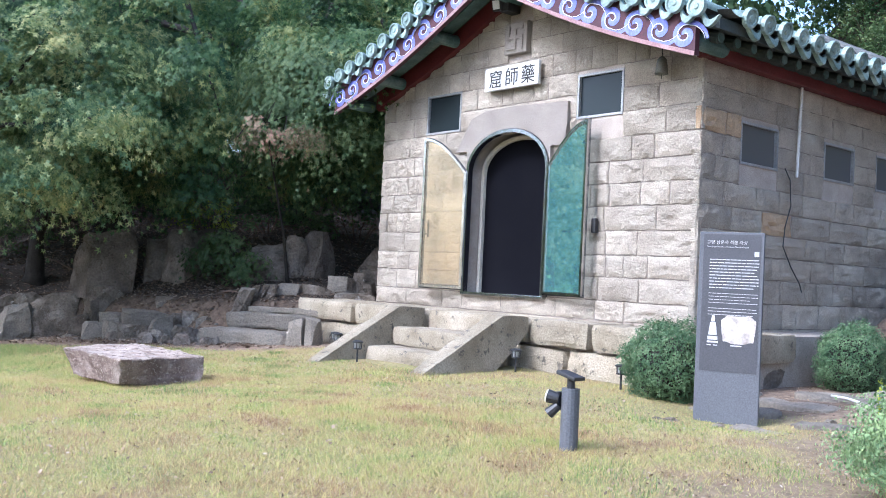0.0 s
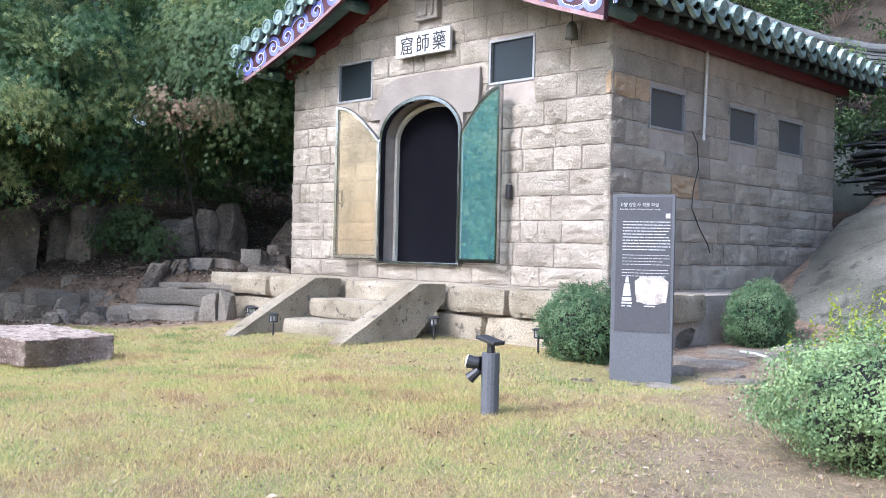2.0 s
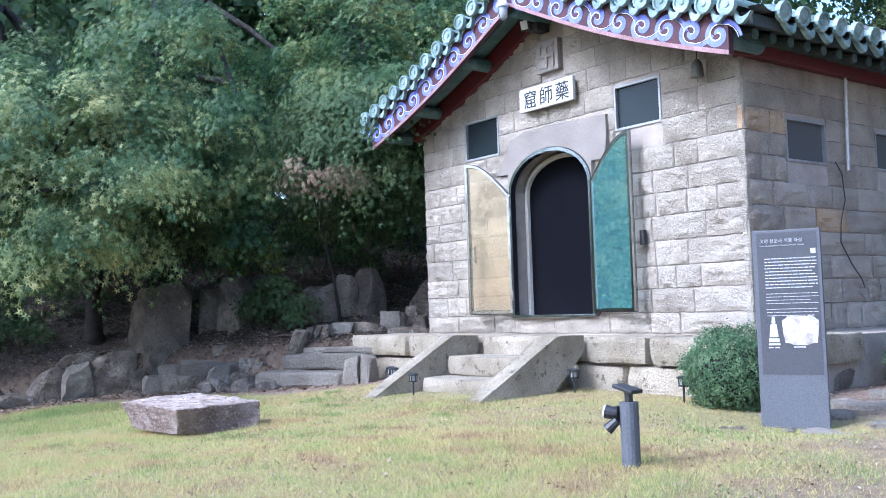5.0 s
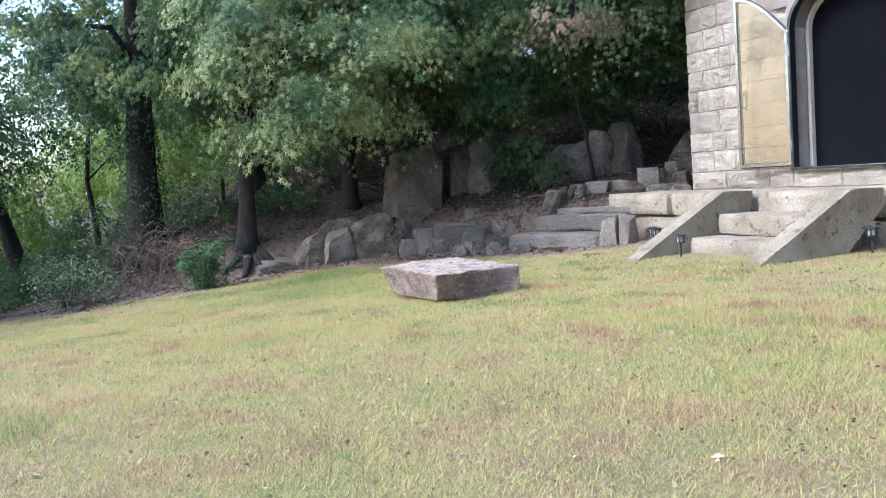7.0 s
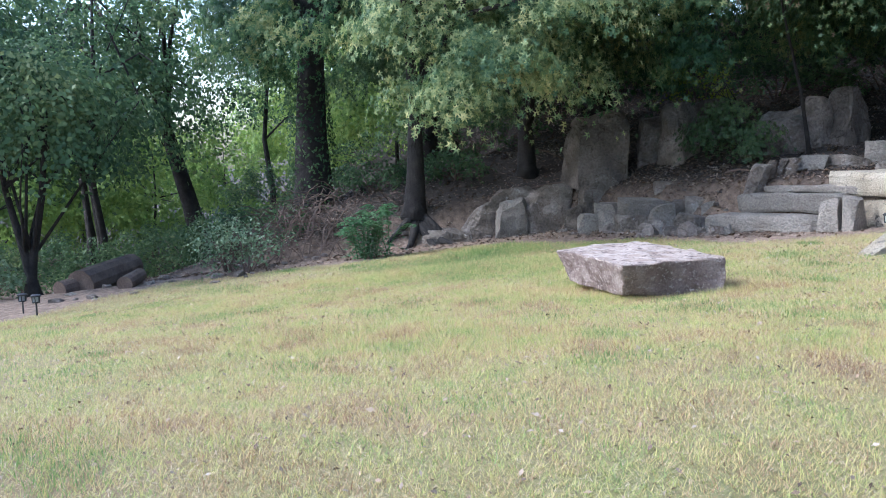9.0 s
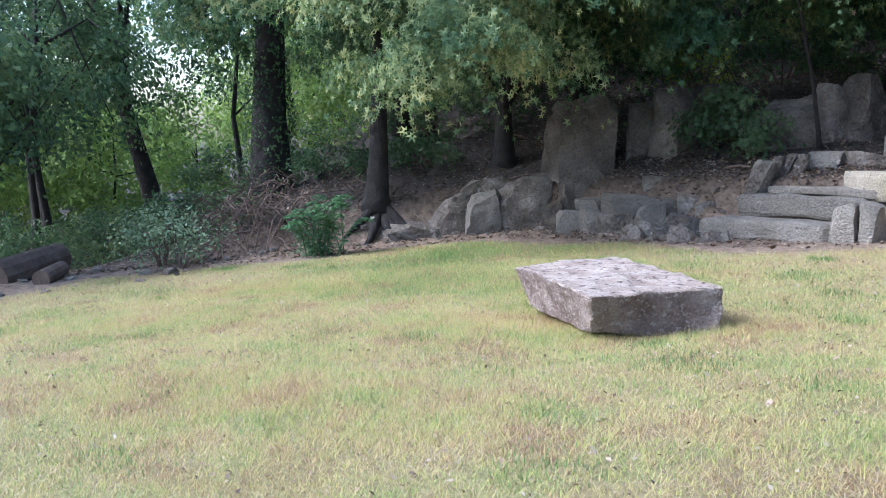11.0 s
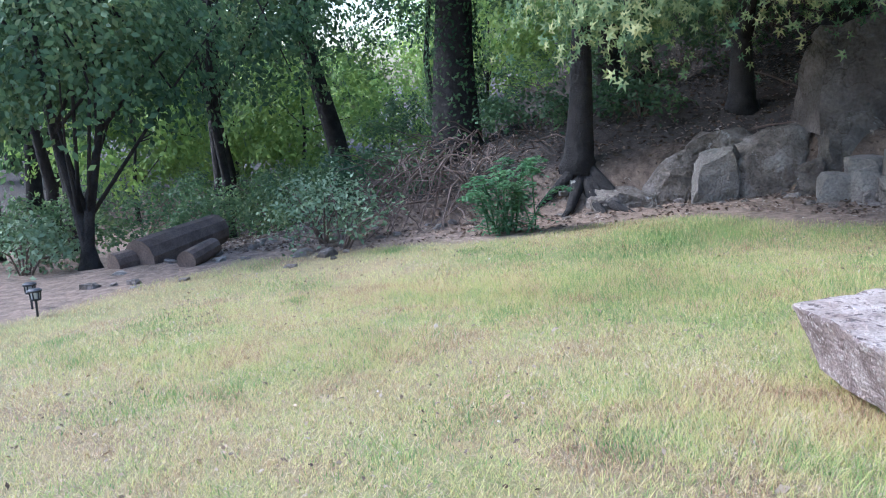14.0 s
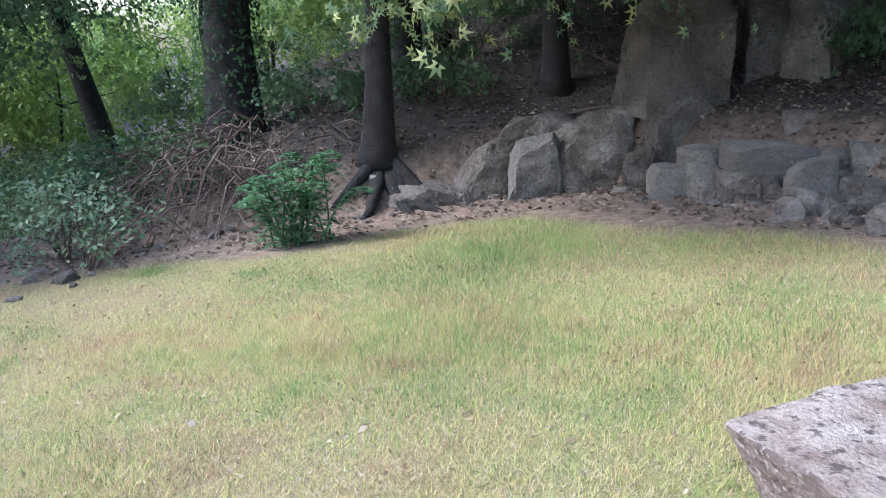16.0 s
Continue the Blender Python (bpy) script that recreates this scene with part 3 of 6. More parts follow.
def door_leaf(hinge_x, free, material, turn, label):
    """One arched glass leaf; free is +1 if its tall free edge lies towards +x when shut."""
    wd = 0.735
    top = lambda s: 2.5 + 0.50 * math.sin(math.pi * 0.5 * s)
    n = 10
    outer = [(0, 0.93)] + [(wd * k / n, top(k / n) - 0.02) for k in range(n + 1)] + [(wd, 0.93)]
    w = 0.035
    inner = [(w, 0.93 + w)] + [(w + (wd - 2 * w) * k / n, top(w / wd + (1 - 2 * w / wd) * k / n) - 0.02 - w) for k in range(n + 1)] + [(wd - w, 0.93 + w)]
    M = pose(hinge_x, -0.045, 0, 0, 0, turn) @ Matrix.Diagonal((free, 1, 1, 1))
    bm = bmesh.new()
    rows = [[bm.verts.new((u, y, z)) for u, z in line] for y, line in ((-0.02, outer), (-0.02, inner), (0.02, inner), (0.02, outer))]
    for a, b in zip(rows, rows[1:] + rows[:1]):
        m = len(a)
        for i in range(m):
            bm.faces.new((a[i], a[(i + 1) % m], b[(i + 1) % m], b[i]))
    bmesh.ops.transform(bm, matrix=M, verts=bm.verts)
    bmesh.ops.recalc_face_normals(bm, faces=bm.faces)
    leaf = part("door_leaf", bm, STEEL, doorway, label)
    g = prism(inner[::-1], -0.005, 0.005)
    bmesh.ops.transform(g, matrix=M, verts=g.verts)
    for lo, hi in ((inner, 0.016), (outer, -0.012)):
        gk = bmesh.new()
        mid_u, mid_z = wd / 2, 1.9
        shr = [(u + (mid_u - u) * hi / 0.34, z + (mid_z - z) * abs(hi) / 1.0 * (1 if hi > 0 else -1)) for u, z in lo]
        ra_ = [gk.verts.new((u, -0.024, z)) for u, z in lo]
        rb_ = [gk.verts.new((u, -0.024, z)) for u, z in shr]
        for i in range(len(ra_)):
            j = (i + 1) % len(ra_)
            gk.faces.new((ra_[i], ra_[j], rb_[j], rb_[i]))
        bmesh.ops.transform(gk, matrix=M, verts=gk.verts)
        part("gasket", gk, BLACK, leaf)
    pane = part("pane", g, material, leaf)
    pane.visible_shadow = False
    h = join(box(wd - 0.10, wd - 0.07, -0.06, -0.045, 1.62, 1.86, 0.004), box(wd - 0.095, wd - 0.075, -0.05, 0.0, 1.65, 1.67), box(wd - 0.095, wd - 0.075, -0.05, 0.0, 1.81, 1.83))
    bmesh.ops.transform(h, matrix=M, verts=h.verts)
    part("handle", h, STEEL, leaf, "steel pull handle")
    for z in (1.1, 2.2):
        k = tube([(0, 0, z), (0, 0, z + 0.12)], 0.018, 8)
        bmesh.ops.transform(k, matrix=M, verts=k.verts)
        part("hinge", k, STEEL, leaf)
    return leaf


door_leaf(1.985, 1, GLASSTAN, -168, "open clear glass leaf, wall showing through")
door_leaf(3.465, -1, GLASSTEAL, 171, "open teal-tinted glass leaf")
part("door_lock", box(4.20, 4.26, -0.06, 0.0, 1.67, 1.84, 0.01), BLACK, doorway, "black lock box on the wall")

# windows
def window(u0, u1, z0, z1, axis, pane_mat, label):
    wd = thing("window_1", (0, 0, 0), label, "window")
    tagged(wd, kind="structure")
    t = 0.027
    def bx(a, b, c, e, d0, d1):
        return box(a, b, d0, d1, c, e) if axis == "y" else box(W - d1, W - d0, a, b, c, e)
    part("window_frame", join(bx(u0, u1, z0, z0 + t, 0.02, 0.10), bx(u0, u1, z1 - t, z1, 0.02, 0.10), bx(u0, u0 + t, z0 + t, z1 - t, 0.02, 0.10), bx(u1 - t, u1, z0 + t, z1 - t, 0.02, 0.10)), GREYMETAL, wd)
    part("pane", bx(u0 + t, u1 - t, z0 + t, z1 - t, 0.06, 0.07), pane_mat, wd)
    return wd


for h in WIN_F:
    window(*h, "y", PANEDARK, "small dark glass window in a grey metal frame")
for h in WIN_S:
    window(*h, "x", PANEDUST, "small dusty side window in a grey frame")

# name board, carved stone and wall fittings
def text_mesh(body, size, M, material, parent=None, name="lettering", align="LEFT"):
    cu = bpy.data.curves.new(name, "FONT")
    cu.body, cu.size, cu.extrude, cu.align_x = body, size, 0.002, align
    tmp = bpy.data.objects.new(name, cu)
    scene.collection.objects.link(tmp)
    me = bpy.data.meshes.new_from_object(tmp.evaluated_get(bpy.context.evaluated_depsgraph_get()))
    bpy.data.objects.remove(tmp)
    me.transform(M)
    me.materials.clear()
    me.materials.append(material)
    ob = new(name, me)
    if parent:
        ob.parent = parent
    return ob


board = thing("name_board", (2.80, -0.05, 3.665), "white stone name board with three black characters", "sign")
part("board", box(-0.485, 0.485, -0.05, 0.0, -0.15, 0.15, 0.012), SIGNWHITE, board)
for i, ch in enumerate("窟師藥"):
    text_mesh(ch, 0.25, pose(-0.40 + 0.29 * i, -0.054, -0.10, 90), INK, board, "character")
carved = thing("carved_stone", (2.80, -0.02, 4.17), "square granite block carved with a raised temple fylfot mark", "carving")
part("block", box(-0.20, 0.20, -0.03, 0.08, -0.20, 0.20, 0.01), LINTEL, carved)
b = 0.022
bars = [(-0.14, -b, -b, b), (b, 0.14, -b, b), (-b, b, -0.15, 0.15), (-0.14, -0.14 + 2 * b, b, 0.15), (0.14 - 2 * b, 0.14, -0.15, -b), (-0.14, -b, -0.15, -0.15 + 2 * b), (b, 0.14, 0.15 - 2 * b, 0.15)]
part("relief", join(*[box(a, c, -0.05, -0.025, d, e) for a, c, d, e in bars]), LINTEL, carved)

bell = thing("wind_bell", (5.15, -0.12, 3.38), "small bronze wind bell hanging near the corner", "bell")
prof = [(0.075, 0.0), (0.068, 0.02), (0.062, 0.10), (0.05, 0.16), (0.02, 0.19)]
bm = tube([(0, 0, z) for r, z in prof], [r for r, z in prof], 14)
part("body", bm, BRONZE, bell, smooth=True)
part("hook", tube([(0, 0, 0.18), (0, 0, 0.28), (0, 0.1, 0.32)], 0.006, 6), BLACK, bell)
part("clapper", tube([(0, 0, -0.05), (0, 0, 0.1)], 0.006, 6), BRONZE, bell)

# ---- roof ----
EAVE_R, EAVE_L, ROOF_F, ROOF_B = 6.15, -0.55, -0.62, 6.5


def roof_z(x):
    """Upper side of the roof deck, hollowed like a hanging sheet."""
    s = min(1.0, abs(x - 2.8) / 3.35)
    return 5.08 - 1.36 * s - 0.10 * math.sin(math.pi * s) + (0.05 if x < 2.8 else 0.0) * s


def roof_pts(x0, x1, n, lift=0.0):
    return [(x0 + (x1 - x0) * k / n, roof_z(x0 + (x1 - x0) * k / n) + lift) for k in range(n + 1)]


for e, nm in ((EAVE_R, "roof"), (EAVE_L, "roof")):
    top = roof_pts(2.8, e, 10)
    part(nm, prism(top + [(x, z - 0.10) for x, z in top[::-1]], ROOF_F + 0.06, ROOF_B), DARKWOOD, shrine, "dark timber roof deck")
for e in (1, -1):
    x_end = 5.93 if e > 0 else -0.36
    top = roof_pts(2.8, x_end, 10, -0.02)
    low = [(x, z - 0.34 - 0.05 * abs(x - 2.8) / 3.1) for x, z in top]
    bargeboard = part("bargeboard", prism(top + low[::-1], ROOF_F - 0.02, ROOF_F + 0.05), PURPLE, shrine, "dark red bargeboard painted with blue and white cloud scrolls")
    lip = [(x, z + 0.035) for x, z in low]
    part("board_edge", prism(lip + [(x, z - 0.012) for x, z in low[::-1]], ROOF_F - 0.03, ROOF_F - 0.024), PINK, bargeboard)
    # painted cloud scrolls
    n = 10
    for k in range(n):
        s = (k + 0.62) / n
        x = 2.8 + (x_end - 2.8) * s
        z = roof_z(x) - 0.21 - 0.025 * s
        slope = math.atan2(roof_z(x + 0.05) - roof_z(x - 0.05), 0.1)
        M = Matrix.Translation((x, ROOF_F - 0.021, z)) @ Matrix.Rotation(-slope, 4, "Y") @ Matrix.Diagonal((e * 0.95, 1, 0.95 if k % 2 else -0.95, 1))
        for wide, dy, material, nm in ((0.078, -0.003, BLUE, "blue_scroll"), (0.012, -0.006, WHITE, "white_line")):
            sp = bmesh.new()
            prev = None
            pts = []
            for q in range(30):
                a = 1.35 + q * 0.28
                r = 0.150 * (1 - q / 34)
                pts.append((r * math.cos(a), r * math.sin(a) * 0.92))
            pts = [(0.29, 0.01), (0.25, 0.065), (0.19, 0.11), (0.11, 0.138)] + pts
            for q, (u, v) in enumerate(pts):
                u2, v2 = pts[min(q + 1, len(pts) - 1)]
                u1, v1 = pts[max(q - 1, 0)]
                d = math.hypot(u2 - u1, v2 - v1) or 1
                ww = wide * (0.35 + 0.65 * math.sin(math.pi * (q + 1) / (len(pts) + 1)))
                px, pz = -(v2 - v1) / d * ww / 2, (u2 - u1) / d * ww / 2
                off = 0.0 if nm[0] == "b" else 0.028
                yy = dy - 0.004 * q / len(pts) - (0.003 if off else 0.0)
                row = [sp.verts.new((u + px * sgn + (px / ww * 2 * off if ww else 0), yy, v + pz * sgn + (pz / ww * 2 * off if ww else 0))) for sgn in (-1, 1)]
                if prev:
                    sp.faces.new((prev[0], row[0], row[1], prev[1]))
                prev = row
            bmesh.ops.transform(sp, matrix=M, verts=sp.verts)
            part(nm, sp, material, bargeboard)
    # red trim on the gable wall and green boards beneath the overhang
    xt = W + 0.1 if e > 0 else -0.1
    line = [(2.8 + (xt - 2.8) * k / 8, roof_z(2.8 + (xt - 2.8) * k / 8) - 0.12) for k in range(9)]
    part("gable_trim", prism(line + [(x, z - 0.24) for x, z in line[::-1]], -0.07, 0.06), RED, shrine, "dark red trim board")
    line = [(2.8 + (x_end - 2.8) * k / 8, roof_z(2.8 + (x_end - 2.8) * k / 8) - 0.115) for k in range(9)]
    part("soffit_board", prism(line + [(x, z - 0.05) for x, z in line[::-1]], -0.34, -0.14), GREEN, shrine, "green soffit board")
    part("soffit_board", prism(line + [(x, z - 0.04) for x, z in line[::-1]], -0.56, -0.42), PURPLE, shrine)
    for s in (0.36, 0.72, 0.97):
        x = 2.8 + (x_end - 2.8) * s
        z = roof_z(x) - 0.26
        part("purlin_end", tube([(x, -0.02, z), (x, -0.50, z), (x, -0.52, z)], [0.085, 0.085, 0.07], 12), GREEN, shrine, "weathered green purlin end", smooth=False)
part("ridge_purlin", tube([(2.8, 0.0, 4.68), (2.8, -0.56, 4.68)], 0.10, 12), GREEN, shrine)

# eave over the side wall: red beam, rafters
for xb, xe, sgn in ((W - 0.06, W + 0.10, 1), (0.06, -0.10, -1)):
    part("eave_beam", box(min(xb, xe), max(xb, xe), -0.05, DEPTH + 0.2, 3.52, 3.76, 0.01), RED, shrine, "dark red eave beam")
raft = None
for k in range(23):
    y = -0.35 + 0.3 * k
    z_in, z_out = roof_z(5.3) - 0.16, roof_z(6.02) - 0.17
    if raft is None:
        raft = part("rafter", join(tube([(5.3, 0, z_in), (6.02, 0, z_out)], 0.065, 10), tube([(6.02, 0, z_out), (6.03, 0, z_out)], 0.045, 8)), DARKWOOD, shrine, "dark green rafter with a painted end")
        part("rafter_end", tube([(6.022, 0, z_out), (6.034, 0, z_out)], 0.05, 10), GREEN, raft)
        raft.location.y = y
    else:
        r2 = copy_thing(raft, Matrix.Translation((0, y, 0)))
fascia = part("fascia", prism([(6.0, roof_z(6.0) - 0.10), (6.13, roof_z(6.13) - 0.10), (6.13, roof_z(6.13) + 0.02), (6.0, roof_z(6.0) + 0.02)], ROOF_F + 0.07, ROOF_B), DARKWOOD, shrine)

# roof tiles
def half_round(length, r, seg=8, thick=0.02):
    """A cover tile along +y, open below."""
    bm = bmesh.new()
    rows = []
    for y, rr in ((0, r), (length, r * 0.92)):
        rows.append([bm.verts.new((rr * math.cos(math.pi * k / seg), y, rr * math.sin(math.pi * k / seg))) for k in range(seg + 1)])
        rows.append([bm.verts.new(((rr - thick) * math.cos(math.pi * k / seg), y, (rr - thick) * math.sin(math.pi * k / seg))) for k in range(seg + 1)])
    a, ai, c, ci = rows
    for k in range(seg):
        bm.faces.new((a[k], a[k + 1], c[k + 1], c[k]))
        bm.faces.new((a[k], ai[k], ai[k + 1], a[k + 1]))
    bmesh.ops.recalc_face_normals(bm, faces=bm.faces)
    return bm


def tile_disc(r):
    """A round eave tile end with a raised rim and boss, facing -y."""
    bm = bmesh.new()
    seg = 16
    prof = [(0.0, -0.012), (r * 0.25, -0.012), (r * 0.32, 0.0), (r * 0.72, 0.0), (r * 0.8, -0.016), (r, -0.014), (r, 0.04)]
    rings = [[bm.verts.new((q * math.cos(6.2832 * k / seg), d, q * math.sin(6.2832 * k / seg))) for k in range(seg)] for q, d in prof[1:]]
    bm.faces.new(rings[0])
    for p, q in zip(rings, rings[1:]):
        for k in range(seg):
            bm.faces.new((p[k], q[k], q[(k + 1) % seg], p[(k + 1) % seg]))
    bmesh.ops.recalc_face_normals(bm, faces=bm.faces)
    return bm


def tile_drip(w, h):
    """A crescent drip tile between two round ends, facing -y."""
    n = 10
    top = [(-w + 2 * w * k / n, 0.05 - 0.07 * math.sin(math.pi * k / n)) for k in range(n + 1)]
    bot = [(-w + 2 * w * k / n, 0.04 - h * math.sin(math.pi * k / n) ** 0.8) for k in range(n + 1)]
    return prism(top + bot[::-1], -0.02, 0.03)


cover_me = half_round(0.36, 0.085)
cov = part("cover_tile", cover_me, TILE, shrine, smooth=True)
disc = part("tile_end", tile_disc(0.102), TILE, shrine, "round moulded tile end")
drip = part("drip_tile", tile_drip(0.115, 0.14), TILE, shrine, "crescent drip tile")
used = {"cov": False, "disc": False, "drip": False}


def place(key, ob, M):
    if not used[key]:
        used[key] = True
        ob.matrix_local = M
        return ob
    o = bpy.data.objects.new(ob.name.split(".")[0], ob.data)
    scene.collection.objects.link(o)
    o.parent = shrine
    o.matrix_local = M
    return o


rows_y = [ROOF_F + 0.42 + 0.33 * k for k in range(19)]
for e in (1, -1):
    eave = EAVE_R if e > 0 else EAVE_L
    for j, y in enumerate(rows_y):
        n = 9
        for k in range(n):
            if e < 0:
                continue
            s0 = 1 - k * 0.108
            x0 = 2.8 + (eave + 0.06 * e - 2.8) * s0
            x1 = 2.8 + (eave + 0.06 * e - 2.8) * (s0 - 0.108)
            z0, z1 = roof_z(x0) + 0.055, roof_z(x1) + 0.055
            ang = math.atan2(z1 - z0, abs(x1 - x0))
            place("cov", cov, Matrix.Translation((x0, y, z0)) @ Matrix.Rotation(radians(90 * e), 4, "Z") @ Matrix.Rotation(ang, 4, "X"))
        xe = eave + 0.06 * e
        place("disc", disc, Matrix.Translation((xe + 0.055 * e, y, roof_z(xe) + 0.055)) @ Matrix.Rotation(radians(90 * e), 4, "Z") @ Matrix.Rotation(radians(14), 4, "X"))
        place("drip", drip, Matrix.Translation((xe - 0.01 * e, y + 0.165, roof_z(xe) - 0.035)) @ Matrix.Rotation(radians(90 * e), 4, "Z") @ Matrix.Rotation(radians(-14), 4, "X"))
    # gable-edge tiles, lying across the slope
    n = 13
    for k in range(n):
        s = (k + 0.35) / n
        x = 2.8 + (eave + 0.02 * e - 2.8) * s
        z = roof_z(x) + 0.06
        slope = math.atan2(roof_z(x + 0.05) - roof_z(x - 0.05), 0.1)
        R = Matrix.Rotation(-slope, 4, "Y")
        place("cov", cov, Matrix.Translation((x, ROOF_F - 0.12, z)) @ R @ Matrix.Diagonal((1, 1.35, 1, 1)))
        place("disc", disc, Matrix.Translation((x, ROOF_F - 0.13, z - 0.005)) @ R)
        x2 = x + 0.128 * e
        place("drip", drip, Matrix.Translation((x2, ROOF_F - 0.07, roof_z(x2) - 0.03)) @ R @ Matrix.Diagonal((0.85, 1, 0.9, 1)))
# pan tiles as one bed under the covers
vs, fs = [], []
for e in (1, -1):
    eave = EAVE_R + 0.05 if e > 0 else EAVE_L - 0.05
    for j in range(20):
        yc = ROOF_F + 0.255 + 0.33 * j
        for k in range(16):
            s0, s1 = k / 16, (k + 1) / 16 + 0.012
            base = len(vs)
            for s, lift in ((s0, 0.0), (s1, 0.022)):
                x = 2.8 + (eave - 2.8) * s
                for q in range(5):
                    a = (q - 2) / 2
                    vs.append((x, yc + a * 0.16, roof_z(x) + 0.012 + lift + 0.05 * a * a))
            for q in range(4):
                fs.append((base + q, base + q + 1, base + 6 + q, base + 5 + q))
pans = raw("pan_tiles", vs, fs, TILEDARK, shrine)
tagged(pans, kind="stuff")
# ridge
part("ridge_course", box(2.62, 2.98, ROOF_F - 0.05, ROOF_B, 5.05, 5.30, 0.03), TILEDARK, shrine, "dark stacked ridge tiles")
part("ridge_course", box(2.66, 2.94, ROOF_F - 0.10, ROOF_B, 5.305, 5.40, 0.03), TILE, shrine)
rc = part("ridge_cover", tube([(2.8, ROOF_F - 0.12, 5.42), (2.8, ROOF_B, 5.42)], 0.12, 12), TILE, shrine, smooth=True)

# lamp and camera under the gable
lamp = thing("gable_lamp", (2.78, ROOF_F - 0.12, 4.53), "caged glass bulkhead lamp hanging under the gable", "lamp")
part("globe", tube([(0, 0, z) for z in (0, 0.03, 0.10, 0.16)], [0.03, 0.055, 0.06, 0.055], 12), BULB, lamp, smooth=True)
part("cap", tube([(0, 0, 0.16), (0, 0, 0.19), (0, 0, 0.25)], [0.075, 0.075, 0.03], 12), WHITE, lamp)
for k in range(4):
    a = k * math.pi / 2
    part("cage_bar", tube([(0.066 * math.cos(a), 0.066 * math.sin(a), 0.15), (0.07 * math.cos(a), 0.07 * math.sin(a), 0.08), (0.03 * math.cos(a), 0.03 * math.sin(a), -0.015)], 0.005, 5), STEEL, lamp)
part("bracket", tube([(0, 0, 0.24), (0, 0.0, 0.30), (0, 0.12, 0.32)], 0.012, 6), BLACK, lamp)
cctv = thing("floodlight", (2.62, -0.12, 4.60), "small black floodlight with a white face under the gable", "light fixture")
part("housing", box(-0.07, 0.07, -0.16, -0.06, -0.07, 0.09, 0.01, pose(0, 0, 0, 15, 0, 12)), BLACK, cctv)
part("face", box(-0.05, 0.05, -0.172, -0.161, -0.045, 0.065, 0.0, pose(0, 0, 0, 15, 0, 12)), WHITE, cctv)
part("bracket", box(0.05, 0.20, -0.10, 0.12, -0.12, 0.22, 0.01), BLACK, cctv)

# pipe and cable on the side wall
pipe = thing("conduit", (W + 0.03, 1.9, 2.45), "thin white plastic conduit on the side wall", "pipe")
part("pipe", tube([(0, 0, 0), (0.0, 0.05, 1.2)], 0.018, 8), PVC, pipe)
cable = thing("cable", (W + 0.05, 1.6, 0.9), "loose black cable hanging on the side wall", "cable")
part("wire", tube([(0, 0.0, 1.62), (0, 0.12, 1.5), (0, 0.16, 1.2), (0, 0.05, 0.95), (0, 0.02, 0.72), (0, 0.22, 0.48), (0, 0.42, 0.30), (0.02, 0.44, 0.20)], 0.007, 6), BLACK, cable)

# ---- plinth and steps ----
plinth = thing("plinth", (0, 0, 0), "two-course granite plinth under the shrine", "plinth")
part("core", box(-0.9, W + 0.62, -0.62, DEPTH, -0.3, BASE - 0.03), MORTAR, plinth)


def stone(parent, name, x0, x1, y0, y1, z0, z1, material, seed, lump=0.02, power=14.0, cuts=4):
    bm = rough_box(x1 - x0, y1 - y0, z1 - z0, seed, cuts, lump, power)
    bmesh.ops.translate(bm, vec=((x0 + x1) / 2, (y0 + y1) / 2, z0), verts=bm.verts)
    return part(name, bm, material, parent, smooth=False)


cuts_hi = [-0.95, 0.55, 2.15, 3.95, 4.85, 5.85]
for i, (a, c) in enumerate(zip(cuts_hi, cuts_hi[1:])):
    stone(plinth, "granite_block", a + 0.01, c - 0.01, -0.78, 0.1, 0.38, BASE + 0.005, PLINTH, i + 3)
stone(plinth, "granite_block", 5.86, W + 0.72, -0.78, 0.85, 0.36, BASE, PLINTH, 31)
cuts_lo = [-0.4, 0.8, 2.0, 3.2, 4.5, 5.8]
for i, (a, c) in enumerate(zip(cuts_lo, cuts_lo[1:])):
    stone(plinth, "granite_block", a + 0.01, c - 0.01, -0.74, 0.1, -0.25, 0.365, PLINTH, i + 13)
stone(plinth, "granite_block", 5.81, W + 0.60, -0.74, 0.3, -0.2, 0.345, PLINTH, 41)
stone(plinth, "granite_block", 5.9, W + 0.62, 0.31, 0.9, -0.1, 0.345, ROCK, 42, 0.04, 6)

steps = thing("stone_steps", (0, 0, 0), "worn granite steps between two sloping cheek stones", "steps")
stone(steps, "step", 2.16, 3.76, -1.72, -0.8, -0.1, 0.22, PLINTH, 51, 0.015)
stone(steps, "step", 2.16, 3.76, -1.32, -0.8, 0.225, 0.45, PLINTH, 52, 0.015)


def cheek(x0, x1, seed):
    poly = [(-2.42, -0.08), (-2.42, 0.0), (-1.20, 0.69), (-0.80, 0.68), (-0.80, 0.50), (-1.42, -0.06)]
    bm = prism(poly, x0, x1, "x")
    bmesh.ops.subdivide_edges(bm, edges=[e for e in bm.edges if e.calc_length() > 0.25], cuts=4, use_grid_fill=True)
    bmesh.ops.triangulate(bm, faces=[f for f in bm.faces if len(f.verts) > 4])
    for v in bm.verts:
        v.co += noise.noise_vector(v.co * 5 + Vector((seed, 0, 0))) * 0.012
    return part("cheek_stone", bm, PLINTH, steps, "sloping granite cheek stone")


cheek(1.94, 2.16, 3)
cheek(3.76, 3.98, 8)
stone(steps, "landing_stone", 2.1, 3.5, -2.05, -1.70, -0.12, 0.03, ROCK, 53, 0.02, 5)

